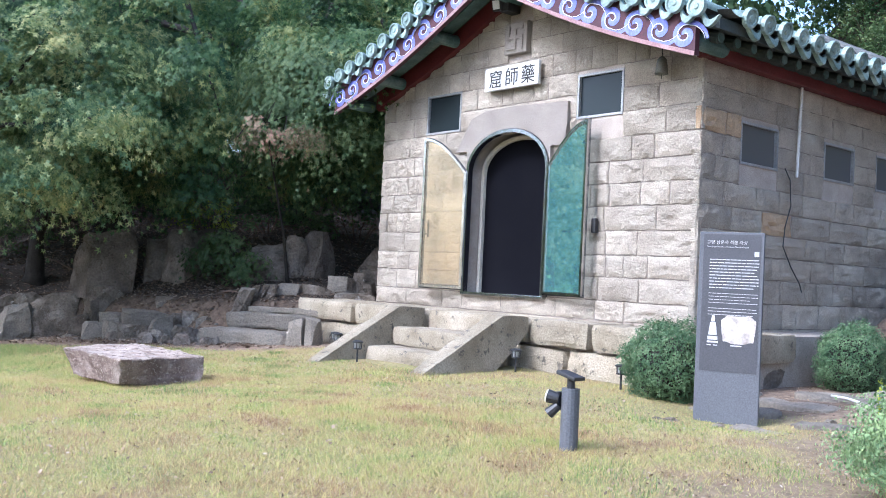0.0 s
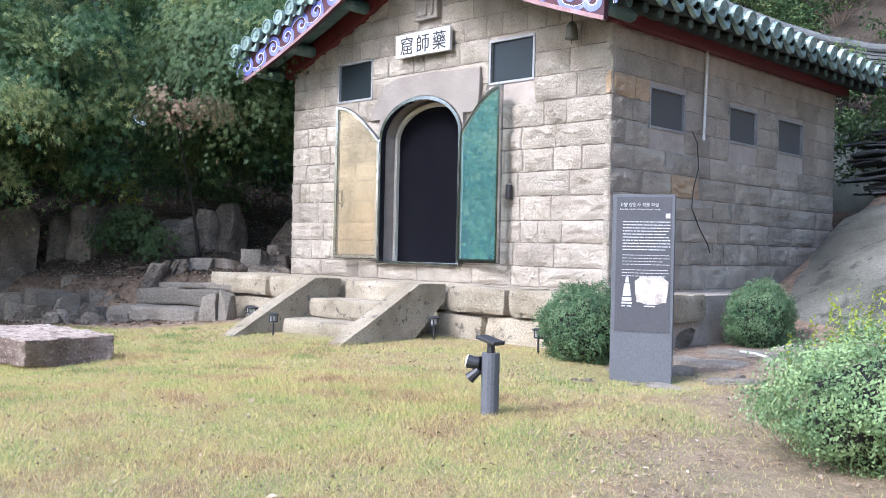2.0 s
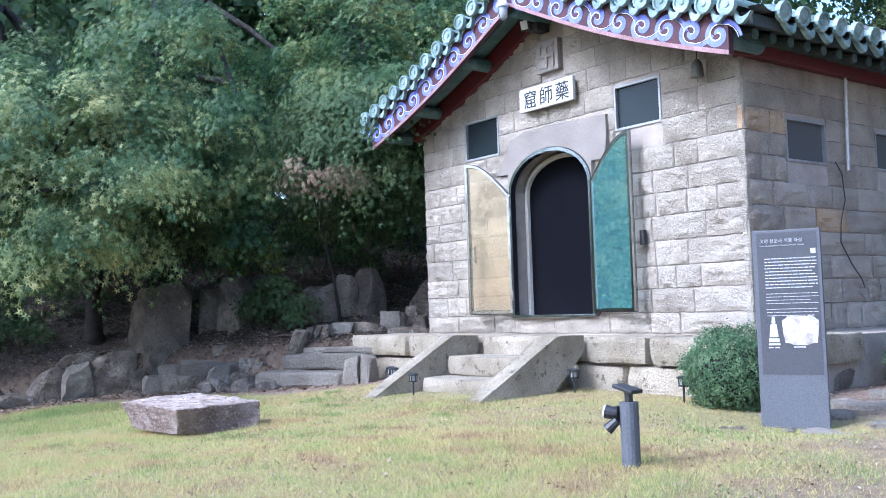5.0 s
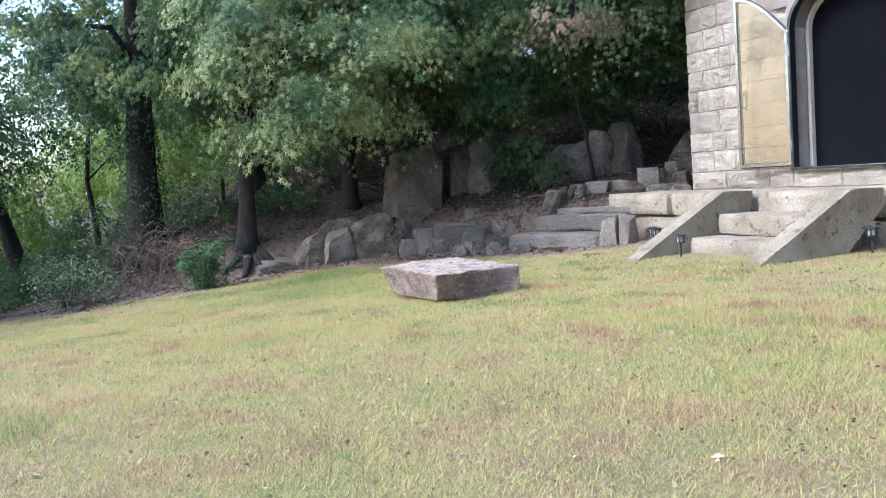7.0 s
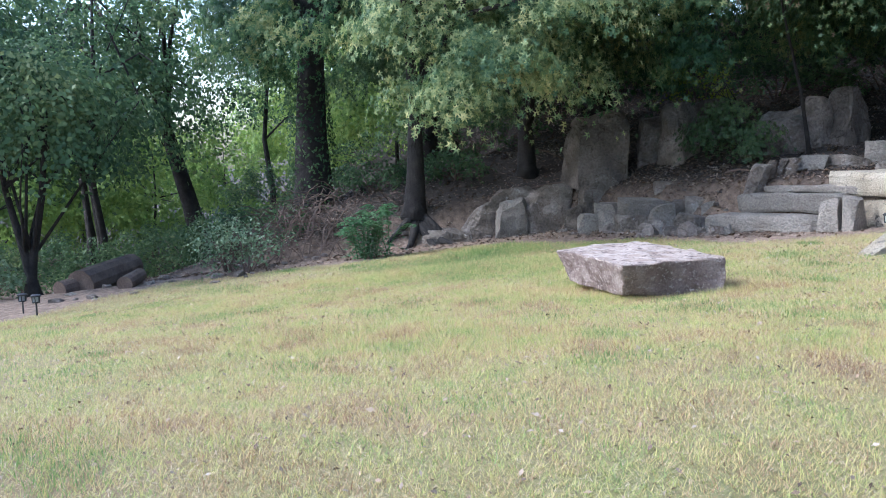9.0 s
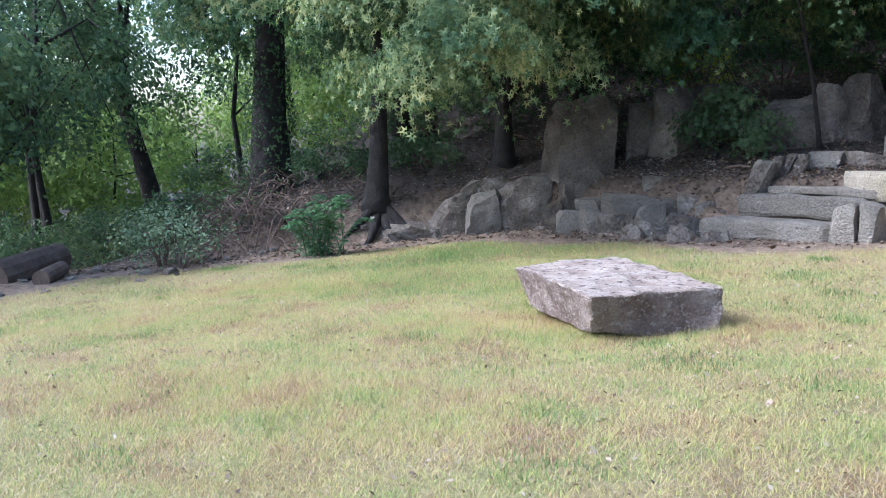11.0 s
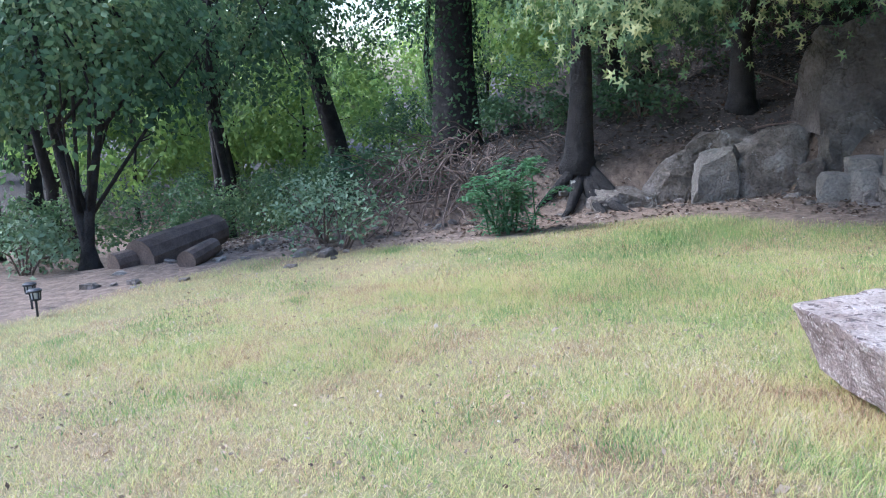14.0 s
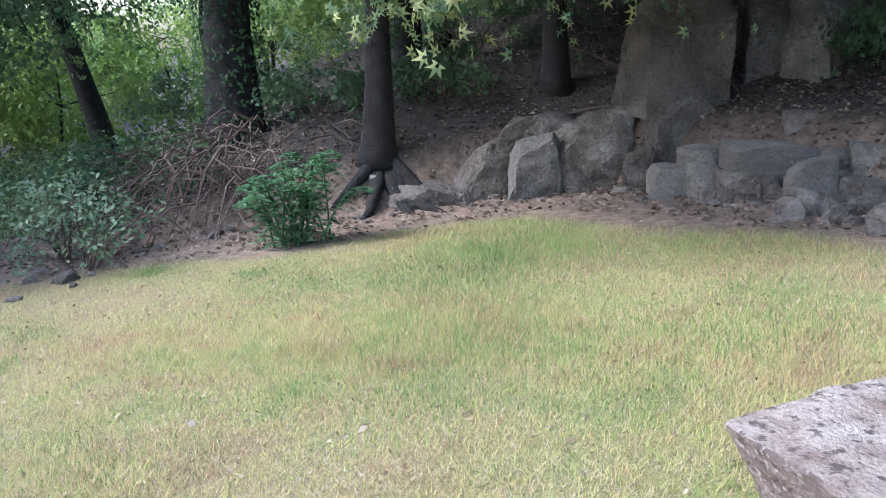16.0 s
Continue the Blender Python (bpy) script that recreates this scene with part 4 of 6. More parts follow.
# ---- information panel ----
info = thing("information_panel", (6.98, -1.49, -0.05), "dark grey standing information panel with white print", "sign")
info.rotation_euler = (0, 0, math.atan2(0.216, 0.475))
part("board", box(-0.26, 0.26, -0.03, 0.03, 0, 1.62, 0.006), PANELGREY, info)
part("print_field", box(-0.225, 0.235, -0.034, -0.030, 0.46, 1.60), PANELDARK, info)
text_mesh("고양 상운사 석불 좌상", 0.036, pose(-0.20, -0.037, 1.52, 90), PAPER, info, "heading")
text_mesh("Stone Seated Buddha of Sangunsa Temple, Goyang", 0.0165, pose(-0.20, -0.037, 1.49, 90), PAPER, info, "subheading")
part("print_square", box(0.185, 0.222, -0.038, -0.034, 1.42, 1.46), PAPER, info)
r2 = np.random.default_rng(5)
for k in range(17):
    z = 1.385 - 0.026 * k - (0.02 if k > 9 else 0) - (0.02 if k > 13 else 0)
    x0, x1 = -0.17, 0.225 - (0.12 * r2.random() if k in (4, 9, 12, 16) else 0.0)
    ws, x = [], x0
    while x < x1 - 0.01:
        w = min(x1 - x, 0.012 + 0.04 * r2.random())
        ws.append(box(x, x + w, -0.037, -0.034, z, z + (0.0075 if k < 10 else 0.0045)))
        x += w + 0.006
    tagged(part("print_line", join(*ws), PAPER, info), kind="stuff")
part("picture", prism([(0.08 + 0.135 * math.copysign(abs(math.cos(a)) ** 0.45, math.cos(a)) * (1 + 0.05 * math.sin(5 * a)), 0.815 + 0.115 * math.copysign(abs(math.sin(a)) ** 0.45, math.sin(a)) * (1 + 0.06 * math.sin(7 * a))) for a in np.linspace(0, 6.283, 48)[:-1]], -0.038, -0.034), SKETCH, info, "pale picture of a stone")
fig = join(box(-0.17, -0.08, -0.037, -0.034, 0.695, 0.71), box(-0.165, -0.085, -0.037, -0.034, 0.72, 0.75), tube([(-0.125, -0.036, 0.76), (-0.125, -0.036, 0.86), (-0.125, -0.036, 0.87)], [0.036, 0.024, 0.012], 10), tube([(-0.125, -0.036, 0.875), (-0.125, -0.036, 0.925)], [0.016, 0.010], 8))
for v in fig.verts:
    v.co.y = max(min(v.co.y, -0.034), -0.037)
part("line_drawing", fig, PAPER, info)
tagged(part("print_line", join(*[box(-0.17 + 0.05 * k, -0.135 + 0.05 * k, -0.037, -0.034, 0.672, 0.680) for k in range(2)] + [box(0.02, 0.11, -0.037, -0.034, 0.675, 0.684)]), PAPER, info), kind="stuff")

hose = thing("hose", (7.2, -0.18, gz(7.2, -0.18)), "short length of white hose lying on the stones", "hose")
part("pipe", tube([(0.0, 0.02, 0.075), (0.14, 0.03, 0.07), (0.28, -0.03, 0.055), (0.38, -0.14, 0.03)], 0.012, 8), PVC, hose, smooth=True)

# ---- spotlight post ----
post = thing("spotlight_post", (7.57, -4.08, gz(7.57, -4.08)), "short dark grey post with a spotlight and a solar cap", "garden light")
part("post", tube([(0, 0, -0.1), (0, 0, 0.375)], 0.055, 16), PANELGREY, post)
part("stem", tube([(0, 0, 0.37), (0, 0, 0.44)], 0.024, 8), BLACK, post)
part("solar_cap", box(-0.085, 0.07, -0.05, 0.05, -0.012, 0.013, 0.008, pose(0, 0, 0.45, 0, 12, 0)), BLACK, post)
head = part("lamp_head", tube([(-0.05, -0.045, 0.31), (-0.08, -0.062, 0.313), (-0.112, -0.080, 0.32)], [0.03, 0.038, 0.042], 12), BLACK, post)
part("lens", tube([(-0.112, -0.080, 0.32), (-0.121, -0.085, 0.322)], [0.040, 0.038], 12), CREAM, head, "cream LED face")
part("lamp_head", tube([(-0.05, -0.05, 0.27), (-0.10, -0.08, 0.215)], [0.025, 0.035], 10), BLACK, post, "lower tilted lamp head")
part("bracket", box(-0.075, -0.05, -0.055, 0.0, 0.24, 0.35, 0.004), BLACK, post)

# ---- solar garden lights ----
def solar_light(x, y):
    o = thing("garden_light", (x, y, gz(x, y) - 0.01), "small black solar stake light in the grass", "garden light", "solar lights round the shrine")
    part("stake", tube([(0, 0, -0.05), (0, 0, 0.17)], 0.011, 8), BLACK, o)
    part("lantern", tube([(0, 0, 0.17), (0, 0, 0.235)], [0.036, 0.042], 10), BULB, o)
    for k in range(6):
        a = k * math.pi / 3
        part("cage_bar", tube([(0.043 * math.cos(a), 0.043 * math.sin(a), 0.17), (0.046 * math.cos(a), 0.046 * math.sin(a), 0.24)], 0.006, 5), BLACK, o)
    part("collar", tube([(0, 0, 0.16), (0, 0, 0.175)], 0.048, 10), BLACK, o)
    part("cap", tube([(0, 0, 0.235), (0, 0, 0.25), (0, 0, 0.262)], [0.062, 0.062, 0.04], 12), BLACK, o)
    return o


first = solar_light(5.58, -1.12)
for x, y in ((4.12, -1.1), (2.5, -2.05), (1.05, -1.38), (1.3, -1.5), (-2.5, -10.2), (-2.95, -10.45)):
    copy_thing(first, Matrix.Translation((x, y, gz(x, y) - 0.01)))

# ---- the slab on the lawn ----
def slab():
    o = thing("stone_slab", (2.2, -4.6, gz(2.2, -4.6)), "thick weathered granite slab lying on small stones", "stone")
    z0 = o.location.z
    top = [(1.53, -5.045, 0.185), (2.89, -4.985, 0.178), (2.86, -4.13, 0.195), (1.34, -4.19, 0.195)]
    low = [(1.67, -4.98, -0.10), (2.72, -4.92, -0.08), (2.92, -4.18, -0.10), (1.46, -4.23, -0.08)]
    bm = bmesh.new()
    loc = Vector((2.2, -4.6, z0))
    t = [bm.verts.new(Vector(p) - loc) for p in top]
    l = [bm.verts.new(Vector(p) - loc) for p in low]
    bm.faces.new(t)
    bm.faces.new(l[::-1])
    for i in range(4):
        bm.faces.new((t[i], l[i], l[(i + 1) % 4], t[(i + 1) % 4]))
    bmesh.ops.recalc_face_normals(bm, faces=bm.faces)
    bmesh.ops.bevel(bm, geom=bm.edges[:], offset=0.010, segments=1, affect="EDGES")
    bmesh.ops.subdivide_edges(bm, edges=[e for e in bm.edges if e.calc_length() > 0.12], cuts=14, use_grid_fill=True)
    bmesh.ops.triangulate(bm, faces=bm.faces[:])
    for v in bm.verts:
        p = v.co
        v.co = p + noise.noise_vector(p * 3.1) * 0.018 + noise.noise_vector(p * 11) * 0.014 + noise.noise_vector(p * 28) * 0.007
    bmesh.ops.recalc_face_normals(bm, faces=bm.faces)
    # upward faces take the lichen colour, brightened as if lit from above
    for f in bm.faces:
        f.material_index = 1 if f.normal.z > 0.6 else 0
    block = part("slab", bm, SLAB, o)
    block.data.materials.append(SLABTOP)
    for i, (x, y) in enumerate(((1.95, -4.75), (2.55, -4.72), (2.7, -4.3), (1.95, -4.4))):
        s = rough_box(0.2, 0.2, 0.14, i + 5, 3, 0.02, 4)
        bmesh.ops.translate(s, vec=(x - 2.2, y + 4.6, gz(x, y) - z0 - 0.05), verts=s.verts)
        part("support_stone", s, ROCK, o)


slab()

# ---- rocks of the bank ----
def rock(x, y, sx, sy, sz, yaw, seed, material=ROCK, label="weathered brown rock set in the bank", name="rock", group="", dz=0.0, lump=0.09, power=5.0, tilt=0.0, cuts=5):
    o = thing(name, (x, y, gz(x, y) + dz - (0.06 if group or name == "stepping_stone" else 0.14)), label, "rock", group)
    bm = crag(sx * (1.0 if group else 1.18), sy * (1.0 if group else 1.18), sz + (0.06 if group else 0.13), seed, 0.02 + 0.25 * lump, 2 if cuts < 5 else 3) if power > 2.8 else rough_box(sx, sy, sz + 0.06, seed, cuts, lump, power, 2.2)
    if name == "stepping_stone":
        bm.free()
        bm = rough_box(sx, sy, sz, seed, cuts, 0.03, 7.0, 3.0)
    bmesh.ops.transform(bm, matrix=pose(0, 0, 0, 0, tilt, yaw), verts=bm.verts)
    part("stone", bm, material, o)
    return o


def bank_stone(x, y, z, w, d, h, yaw, seed, material, label, name="rock", category="rock", group="", chops=7, lump=0.03, slope=0.0, lean=0.0, bite=(0.56, 0.84)):
    """A broad broken stone set in the bank, its face square to yaw, standing on z."""
    sink = 0.14 if h > 0.3 else 0.07
    o = thing(name, (x, y, z - sink), label, category, group)
    bm = crag(w * 1.2, d * 1.25, (h + sink) * 1.10, seed, lump, 3 if h > 0.35 else 2, chops, bite)
    for v in bm.verts:
        v.co.z *= 1 + slope * v.co.x / w
        v.co.x += lean * v.co.z
    bmesh.ops.transform(bm, matrix=pose(0, 0, 0, 0, 0, yaw), verts=bm.verts)
    part("stone", bm, material, o)
    return o


BOULDERS = (
    (-4.72, -2.30, 0.58, 0.88, 0.9, 1.02, 69, 0.25, "big square-faced boulder under the trees"),
    (-4.73, -1.31, 0.53, 0.42, 0.8, 1.05, 65, 0.0, "narrow dark boulder in a gap"),
    (-4.15, -1.15, 0.50, 0.50, 0.7, 1.05, 63, -0.1, "tall brown boulder under the trees"),
    (-4.63, -0.34, 0.95, 0.56, 0.7, 0.70, 61, 0.0, "squared boulder high on the bank"),
    (-3.10, -0.09, 0.80, 0.85, 0.9, 0.58, 59, 0.35, "wide dark boulder behind the shrine corner"),
    (-2.84, 0.42, 0.80, 0.42, 0.8, 0.76, 57, 0.1, "upright dark boulder behind the shrine corner"),
    (-2.56, 0.66, 0.80, 0.42, 0.8, 0.84, 56, 0.0, "upright dark boulder beside the shrine wall"),
    (-1.6, 1.6, 0.6, 0.9, 0.9, 0.9, 40, 0.0, "dark boulder beside the shrine wall"))
for i, (x, y, z, w, d, h, yaw, sl, lb) in enumerate(BOULDERS):
    bank_stone(x, y, z, w, d, h, yaw, 7 + i, ROCK, lb, "boulder", chops=17, lump=0.065, slope=0.5 * sl)
FACE_ROCKS = (
    (-4.39, -2.45, 0.13, 0.58, 0.5, 0.45, 70, 0.1, 14, "rounded brown rock on the bank"),
    (-4.90, -3.04, -0.32, 0.78, 0.6, 0.73, 73, 0.1, 7, "broad grey-brown rock face at the foot of the bank"),
    (-5.31, -3.39, 0.12, 0.75, 0.5, 0.30, 75, 0.2, 8, "flat-topped rock high in the bank"),
    (-4.86, -3.64, -0.27, 0.43, 0.4, 0.50, 76, 0.15, 9, "pale upright rock at the foot of the bank"),
    (-5.22, -4.01, -0.32, 0.55, 0.45, 0.48, 78, 0.35, 10, "rough split rock beside tree roots"),
    (-5.27, -4.67, -0.37, 0.72, 0.5, 0.22, 81, 0.0, 8, "low rock beside tree roots"),
    (-4.30, -2.79, -0.24, 0.24, 0.3, 0.43, 71, 0.0, 8, "narrow rock filling a gap"))
for i, (x, y, z, w, d, h, yaw, sl, ch, lb) in enumerate(FACE_ROCKS):
    bank_stone(x, y, z, w, d, h, yaw, 31 + i, PALEROCK if i == 3 else FACEROCK, lb, chops=ch + 7, lump=0.05, slope=sl)
WALL_STONES = (
    (-3.80, -2.75, -0.23, 0.29, 0.3, 0.28, 70), (-3.54, -2.54, -0.20, 0.25, 0.25, 0.31, 69), (-3.19, -2.10, 0.08, 0.68, 0.35, 0.21, 66), (-3.75, -2.47, 0.08, 0.34, 0.3, 0.14, 69),
    (-2.55, -2.18, -0.06, 0.29, 0.22, 0.27, 65), (-3.15, -2.31, -0.18, 0.47, 0.3, 0.24, 67), (-2.34, -2.31, -0.19, 0.38, 0.22, 0.16, 65), (-2.79, -1.79, 0.04, 0.22, 0.3, 0.23, 63),
    (-2.28, -1.88, -0.18, 0.31, 0.3, 0.26, 62), (-2.61, -1.19, 0.22, 0.37, 0.35, 0.30, 60), (-2.31, -1.57, 0.08, 0.19, 0.15, 0.18, 61), (-2.58, -1.65, 0.04, 0.25, 0.25, 0.26, 62),
    (-3.32, -1.78, 0.29, 0.25, 0.25, 0.22, 64), (-3.07, -1.50, 0.31, 0.26, 0.25, 0.2, 63), (-2.20, -1.42, 0.10, 0.22, 0.2, 0.2, 60), (-2.9, -2.05, -0.1, 0.2, 0.2, 0.16, 66), (-0.25, -1.15, -0.02, 0.2, 0.2, 0.34, 30), (-0.05, -1.02, -0.02, 0.16, 0.2, 0.36, 20))
for i, (x, y, z, w, d, h, yaw) in enumerate(WALL_STONES):
    bank_stone(x, y, z, w, d, h, yaw + 8 * math.sin(3.7 * i), 80 + i, PALEROCK if i in (0, 1, 2, 3, 4, 10, 16, 17) else FACEROCK, "pale block in the low dry wall" if i == 4 else "rough stone in the low dry wall", "wall_stone", group="stones of the dry wall", chops=10, lump=0.018, slope=0.12 * math.sin(2.1 * i), bite=(0.66, 0.9))
LEANING = (
    (-1.80, -1.09, 0.50, 0.11, 0.25, 0.34, 60), (-1.74, -0.99, 0.50, 0.09, 0.25, 0.36, 59), (-1.68, -0.89, 0.50, 0.12, 0.25, 0.37, 59), (-1.68, -0.65, 0.50, 0.30, 0.3, 0.38, 58),
    (-1.51, -0.20, 0.50, 0.62, 0.3, 0.38, 56), (-1.34, 0.22, 0.55, 0.28, 0.3, 0.50, 54), (-1.28, 0.43, 0.58, 0.15, 0.25, 0.44, 54), (-1.27, 0.62, 0.6, 0.18, 0.25, 0.52, 53),
    (-0.92, 0.29, 0.45, 0.53, 0.3, 0.33, 53), (-1.72, -1.31, 0.44, 0.20, 0.3, 0.37, 61), (-1.11, 0.69, 0.5, 0.16, 0.3, 0.55, 52))
for i, (x, y, z, w, d, h, yaw) in enumerate(LEANING):
    bank_stone(x, y, z, w, d, 0.8 * h, yaw, 110 + i, PALEROCK if i in (3, 5) else FACEROCK, "leaning stone in a row on the bank", "wall_stone", group="leaning stones behind the ledge", chops=10, lump=0.018, bite=(0.66, 0.9), lean=0.35 if i < 4 or i == 9 else 0.0)

for i, (x0, y0, x1, y1, z, h, m, lb) in enumerate((
        (-1.72, -1.98, -0.42, -1.22, -0.12, 0.28, PALEROCK, "long pale ledge stone at the lawn edge"),
        (-1.72, -1.52, -0.38, -0.84, 0.17, 0.24, PALEROCK, "long pale ledge stone on the lower one"),
        (-1.55, -1.20, -0.10, -0.60, 0.40, 0.10, PALEROCK, "thin flat stone behind the ledge"))):
    L_ = math.hypot(x1 - x0, y1 - y0)
    o = thing("ledge_stone", ((x0 + x1) / 2, (y0 + y1) / 2, z), lb, "stone", "ledge stones by the plinth")
    bm = rough_box(L_, 0.42, h, 60 + i, 6, 0.035, 9, 3)
    bmesh.ops.transform(bm, matrix=pose(-0.05, 0.12, 0, 0, 0, math.degrees(math.atan2(y1 - y0, x1 - x0))), verts=bm.verts)
    part("stone", bm, m, o)

rw = np.random.default_rng(3)
for i in range(46):
    t = rw.random()
    x, y = -3.6 + 2.3 * t + rw.normal(0, 0.12), -2.72 + 0.85 * t + rw.normal(0.05, 0.2)
    rock(x, y, rw.uniform(0.08, 0.22), rw.uniform(0.08, 0.18), rw.uniform(0.06, 0.16), rw.uniform(0, 90), 300 + i, PALEROCK if i % 4 == 0 else ROCK, "small rubble stone in the dry wall", "rubble_stone", "rubble of the dry wall", rw.uniform(-0.02, 0.05), 0.03, 6, rw.uniform(-15, 15), 3)

# loose stones along the foot and on the trodden way
pebble_me = []
for s in range(5):
    bm = crag(1, 0.8, 0.5, 200 + s, 0.05, 1, 7)
    me = bpy.data.meshes.new("loose_stone")
    bm.to_mesh(me)
    bm.free()
    me.materials.append(PALEROCK if s % 2 else ROCK)
    pebble_me.append(me)


def loose_stone(x, y, s):
    o = new("loose_stone", pebble_me[int(rw.integers(5))])
    o.matrix_basis = Matrix.Translation((x, y, gz(x, y) - 0.15 * s)) @ Matrix.Rotation(rw.uniform(0, 6.28), 4, "Z") @ Matrix.Diagonal((s, s, s * rw.uniform(0.6, 1.1), 1))
    tagged(o, "small loose stone lying on bare soil", "stone", "loose stones")


for k in range(110):
    i = int(rw.integers(1, 8))
    (ax, ay), (bx, by) = FOOT[i], FOOT[i + 1]
    t = rw.random()
    loose_stone(ax + (bx - ax) * t + rw.normal(0.1, 0.22), ay + (by - ay) * t + rw.normal(-0.1, 0.22), rw.uniform(0.05, 0.16))
for k in range(45):
    x, y = rw.uniform(-7.5, -3.4), rw.uniform(-10.6, -7.6)
    if bank_depth(x, y) < 0.4:
        loose_stone(x, y, rw.uniform(0.05, 0.2))
for k in range(30):
    loose_stone(rw.uniform(6.4, 8.6), rw.uniform(-2.2, 1.2), rw.uniform(0.04, 0.12))

for i, (x, y, a, c) in enumerate(((7.05, -0.45, 0.75, 0.4), (7.15, 0.15, 0.8, 0.45), (6.95, -0.95, 0.4, 0.3), (7.45, 0.7, 0.6, 0.4), (7.75, -0.2, 0.5, 0.35), (7.7, -1.15, 0.5, 0.3), (7.5, -1.75, 0.55, 0.25))):
    rock(x, y, a, c, 0.095, rw.uniform(-20, 30), 130 + i, PALEROCK, "flat stepping stone on the trodden way", "stepping_stone", "stepping stones", 0.0, 0.02, 5)
outcrop = thing("rock_outcrop", (7.5, 4.0, gz(7.5, 4.0)), "smooth grey sloping rock outcrop beside the shrine", "rock")
vs, fs = [], []
for i in range(13):
    for j in range(28):
        a_, q = j * 6.2832 / 28, i / 12
        wob = 1 + 0.12 * math.sin(3 * a_) + 0.08 * math.sin(5 * a_ + 1)
        x, y = 7.55 + 1.75 * q * wob * math.cos(a_), 4.0 + 2.3 * q * wob * math.sin(a_)
        z = gz(x, y) + 0.34 * (1 - q ** 2.4) - 0.06 * q + 0.05 * noise.noise(Vector((x * 1.6, y * 1.6, 0)))
        vs.append((x - 7.5, y - 4.0, z - outcrop.location.z))
for i in range(12):
    for j in range(28):
        k = (j + 1) % 28
        fs.append((i * 28 + j, (i + 1) * 28 + j, (i + 1) * 28 + k, i * 28 + k))
raw("stone", vs, fs, OUTCROP, outcrop)
rock(8.35, 0.95, 0.6, 0.5, 0.28, 20, 141, PALEROCK, "grey rock beside the path")
rock(8.9, 0.2, 0.8, 0.6, 0.25, 50, 142, ROCK, "low rock beside the path")

# stacked slates behind the corner
stack = thing("slate_stack", (6.15, 6.45, gz(6.15, 6.45) - 0.1), "untidy stack of dark split slates", "slates")
for k in range(46):
    bm = rough_box(rw.uniform(0.5, 1.1), rw.uniform(0.3, 0.6), rw.uniform(0.03, 0.06), 150 + k, 2, 0.02, 8)
    bmesh.ops.transform(bm, matrix=pose(rw.uniform(-0.25, 0.8), rw.uniform(-0.15, 0.3), 0.04 + (k % 16) * 0.062, rw.uniform(-4, 4), rw.uniform(-8, 3), rw.uniform(-25, 40)), verts=bm.verts)
    part("slate", bm, TILEDARK, stack)

# small tiled building further back
rear = thing("rear_building", (4.2, 8.5, gz(4.2, 8.5) - 0.3), "low outbuilding with a sweeping dark tiled roof", "building")
zb = rear.location.z
cap = [(1.2, 6.98), (2.3, 6.28), (3.45, 5.69), (4.3, 5.31), (5.15, 5.04), (6.2, 4.82), (7.4, 4.68)]
cap = [(x - 4.2, z - zb - 0.28) for x, z in cap[1:]]
part("roof", prism([(x, z - 0.08) for x, z in cap] + [(x, z - 0.7) for x, z in cap[::-1]], 0.0, 1.6), TILEDARK, rear)
for j in range(6):
    part("tile_course", prism([(x, z - 0.10 - 0.075 * j) for x, z in cap] + [(x, z - 0.15 - 0.075 * j) for x, z in cap[::-1]], -0.02 - 0.05 * j, 0.3), TILEDARK, rear)
part("ridge_cap", tube([(x, 0.0, z - 0.03) for x, z in cap], 0.08, 10), TILEDARK, rear, "grey ridge cap")
# added wall; its dark colour stands in for the deep shade below the roof
part("wall", box(-2.6, 1.1, 0.3, 1.5, -0.5, 2.2), DARKWOOD, rear)

# ---- leaves, trees, shrubs ----
def basis(nrm):
    a = np.cross(nrm, np.array([0.31, 0.77, 0.55]))
    a /= np.linalg.norm(a, axis=1, keepdims=True) + 1e-9
    return a, np.cross(nrm, a)


def leaf_mesh(P, nrm, size, kind, r):
    """Arrays of leaves at P with normals and sizes: 'maple' is five-lobed, 'plain' a folded oval."""
    n = len(P)
    a, b = basis(nrm)
    th = r.uniform(0, 6.283, n)
    u = a * np.cos(th)[:, None] + b * np.sin(th)[:, None]
    v = np.cross(nrm, u)
    s = size[:, None]
    if kind == "maple":
        V = []
        for q, l in ((90, 1.0), (38, 0.86), (142, 0.86), (-18, 0.55), (198, 0.55)):
            q = math.radians(q)
            V += [P + s * 0.21 * (math.cos(q - 1.0) * u + math.sin(q - 1.0) * v), P + s * l * (math.cos(q) * u + math.sin(q) * v) - nrm * s * 0.12 * l, P + s * 0.21 * (math.cos(q + 1.0) * u + math.sin(q + 1.0) * v)]
        V = np.stack(V, 1)
        m = 15
        f = np.arange(15).reshape(5, 3)
    else:
        V = np.stack([P - s * 0.5 * v, P + s * 0.27 * u + nrm * s * 0.06, P + s * 0.5 * v - nrm * s * 0.08, P - s * 0.27 * u + nrm * s * 0.06], 1)
        m = 4
        f = np.array([[0, 1, 2, 3]])
    F = (np.arange(n)[:, None, None] * m + f[None]).reshape(-1, f.shape[1])
    return V.reshape(-1, 3), F


def fast_mesh(name, V, F, material, parent=None):
    me = bpy.data.meshes.new(name)
    k = F.shape[1]
    me.vertices.add(len(V))
    me.vertices.foreach_set("co", V.astype(np.float32).ravel())
    me.loops.add(F.size)
    me.loops.foreach_set("vertex_index", F.astype(np.int32).ravel())
    me.polygons.add(len(F))
    me.polygons.foreach_set("loop_start", np.arange(0, F.size, k, dtype=np.int32))
    me.update(calc_edges=True)
    me.materials.append(material)
    ob = new(name, me)
    if parent:
        ob.parent = parent
    return ob


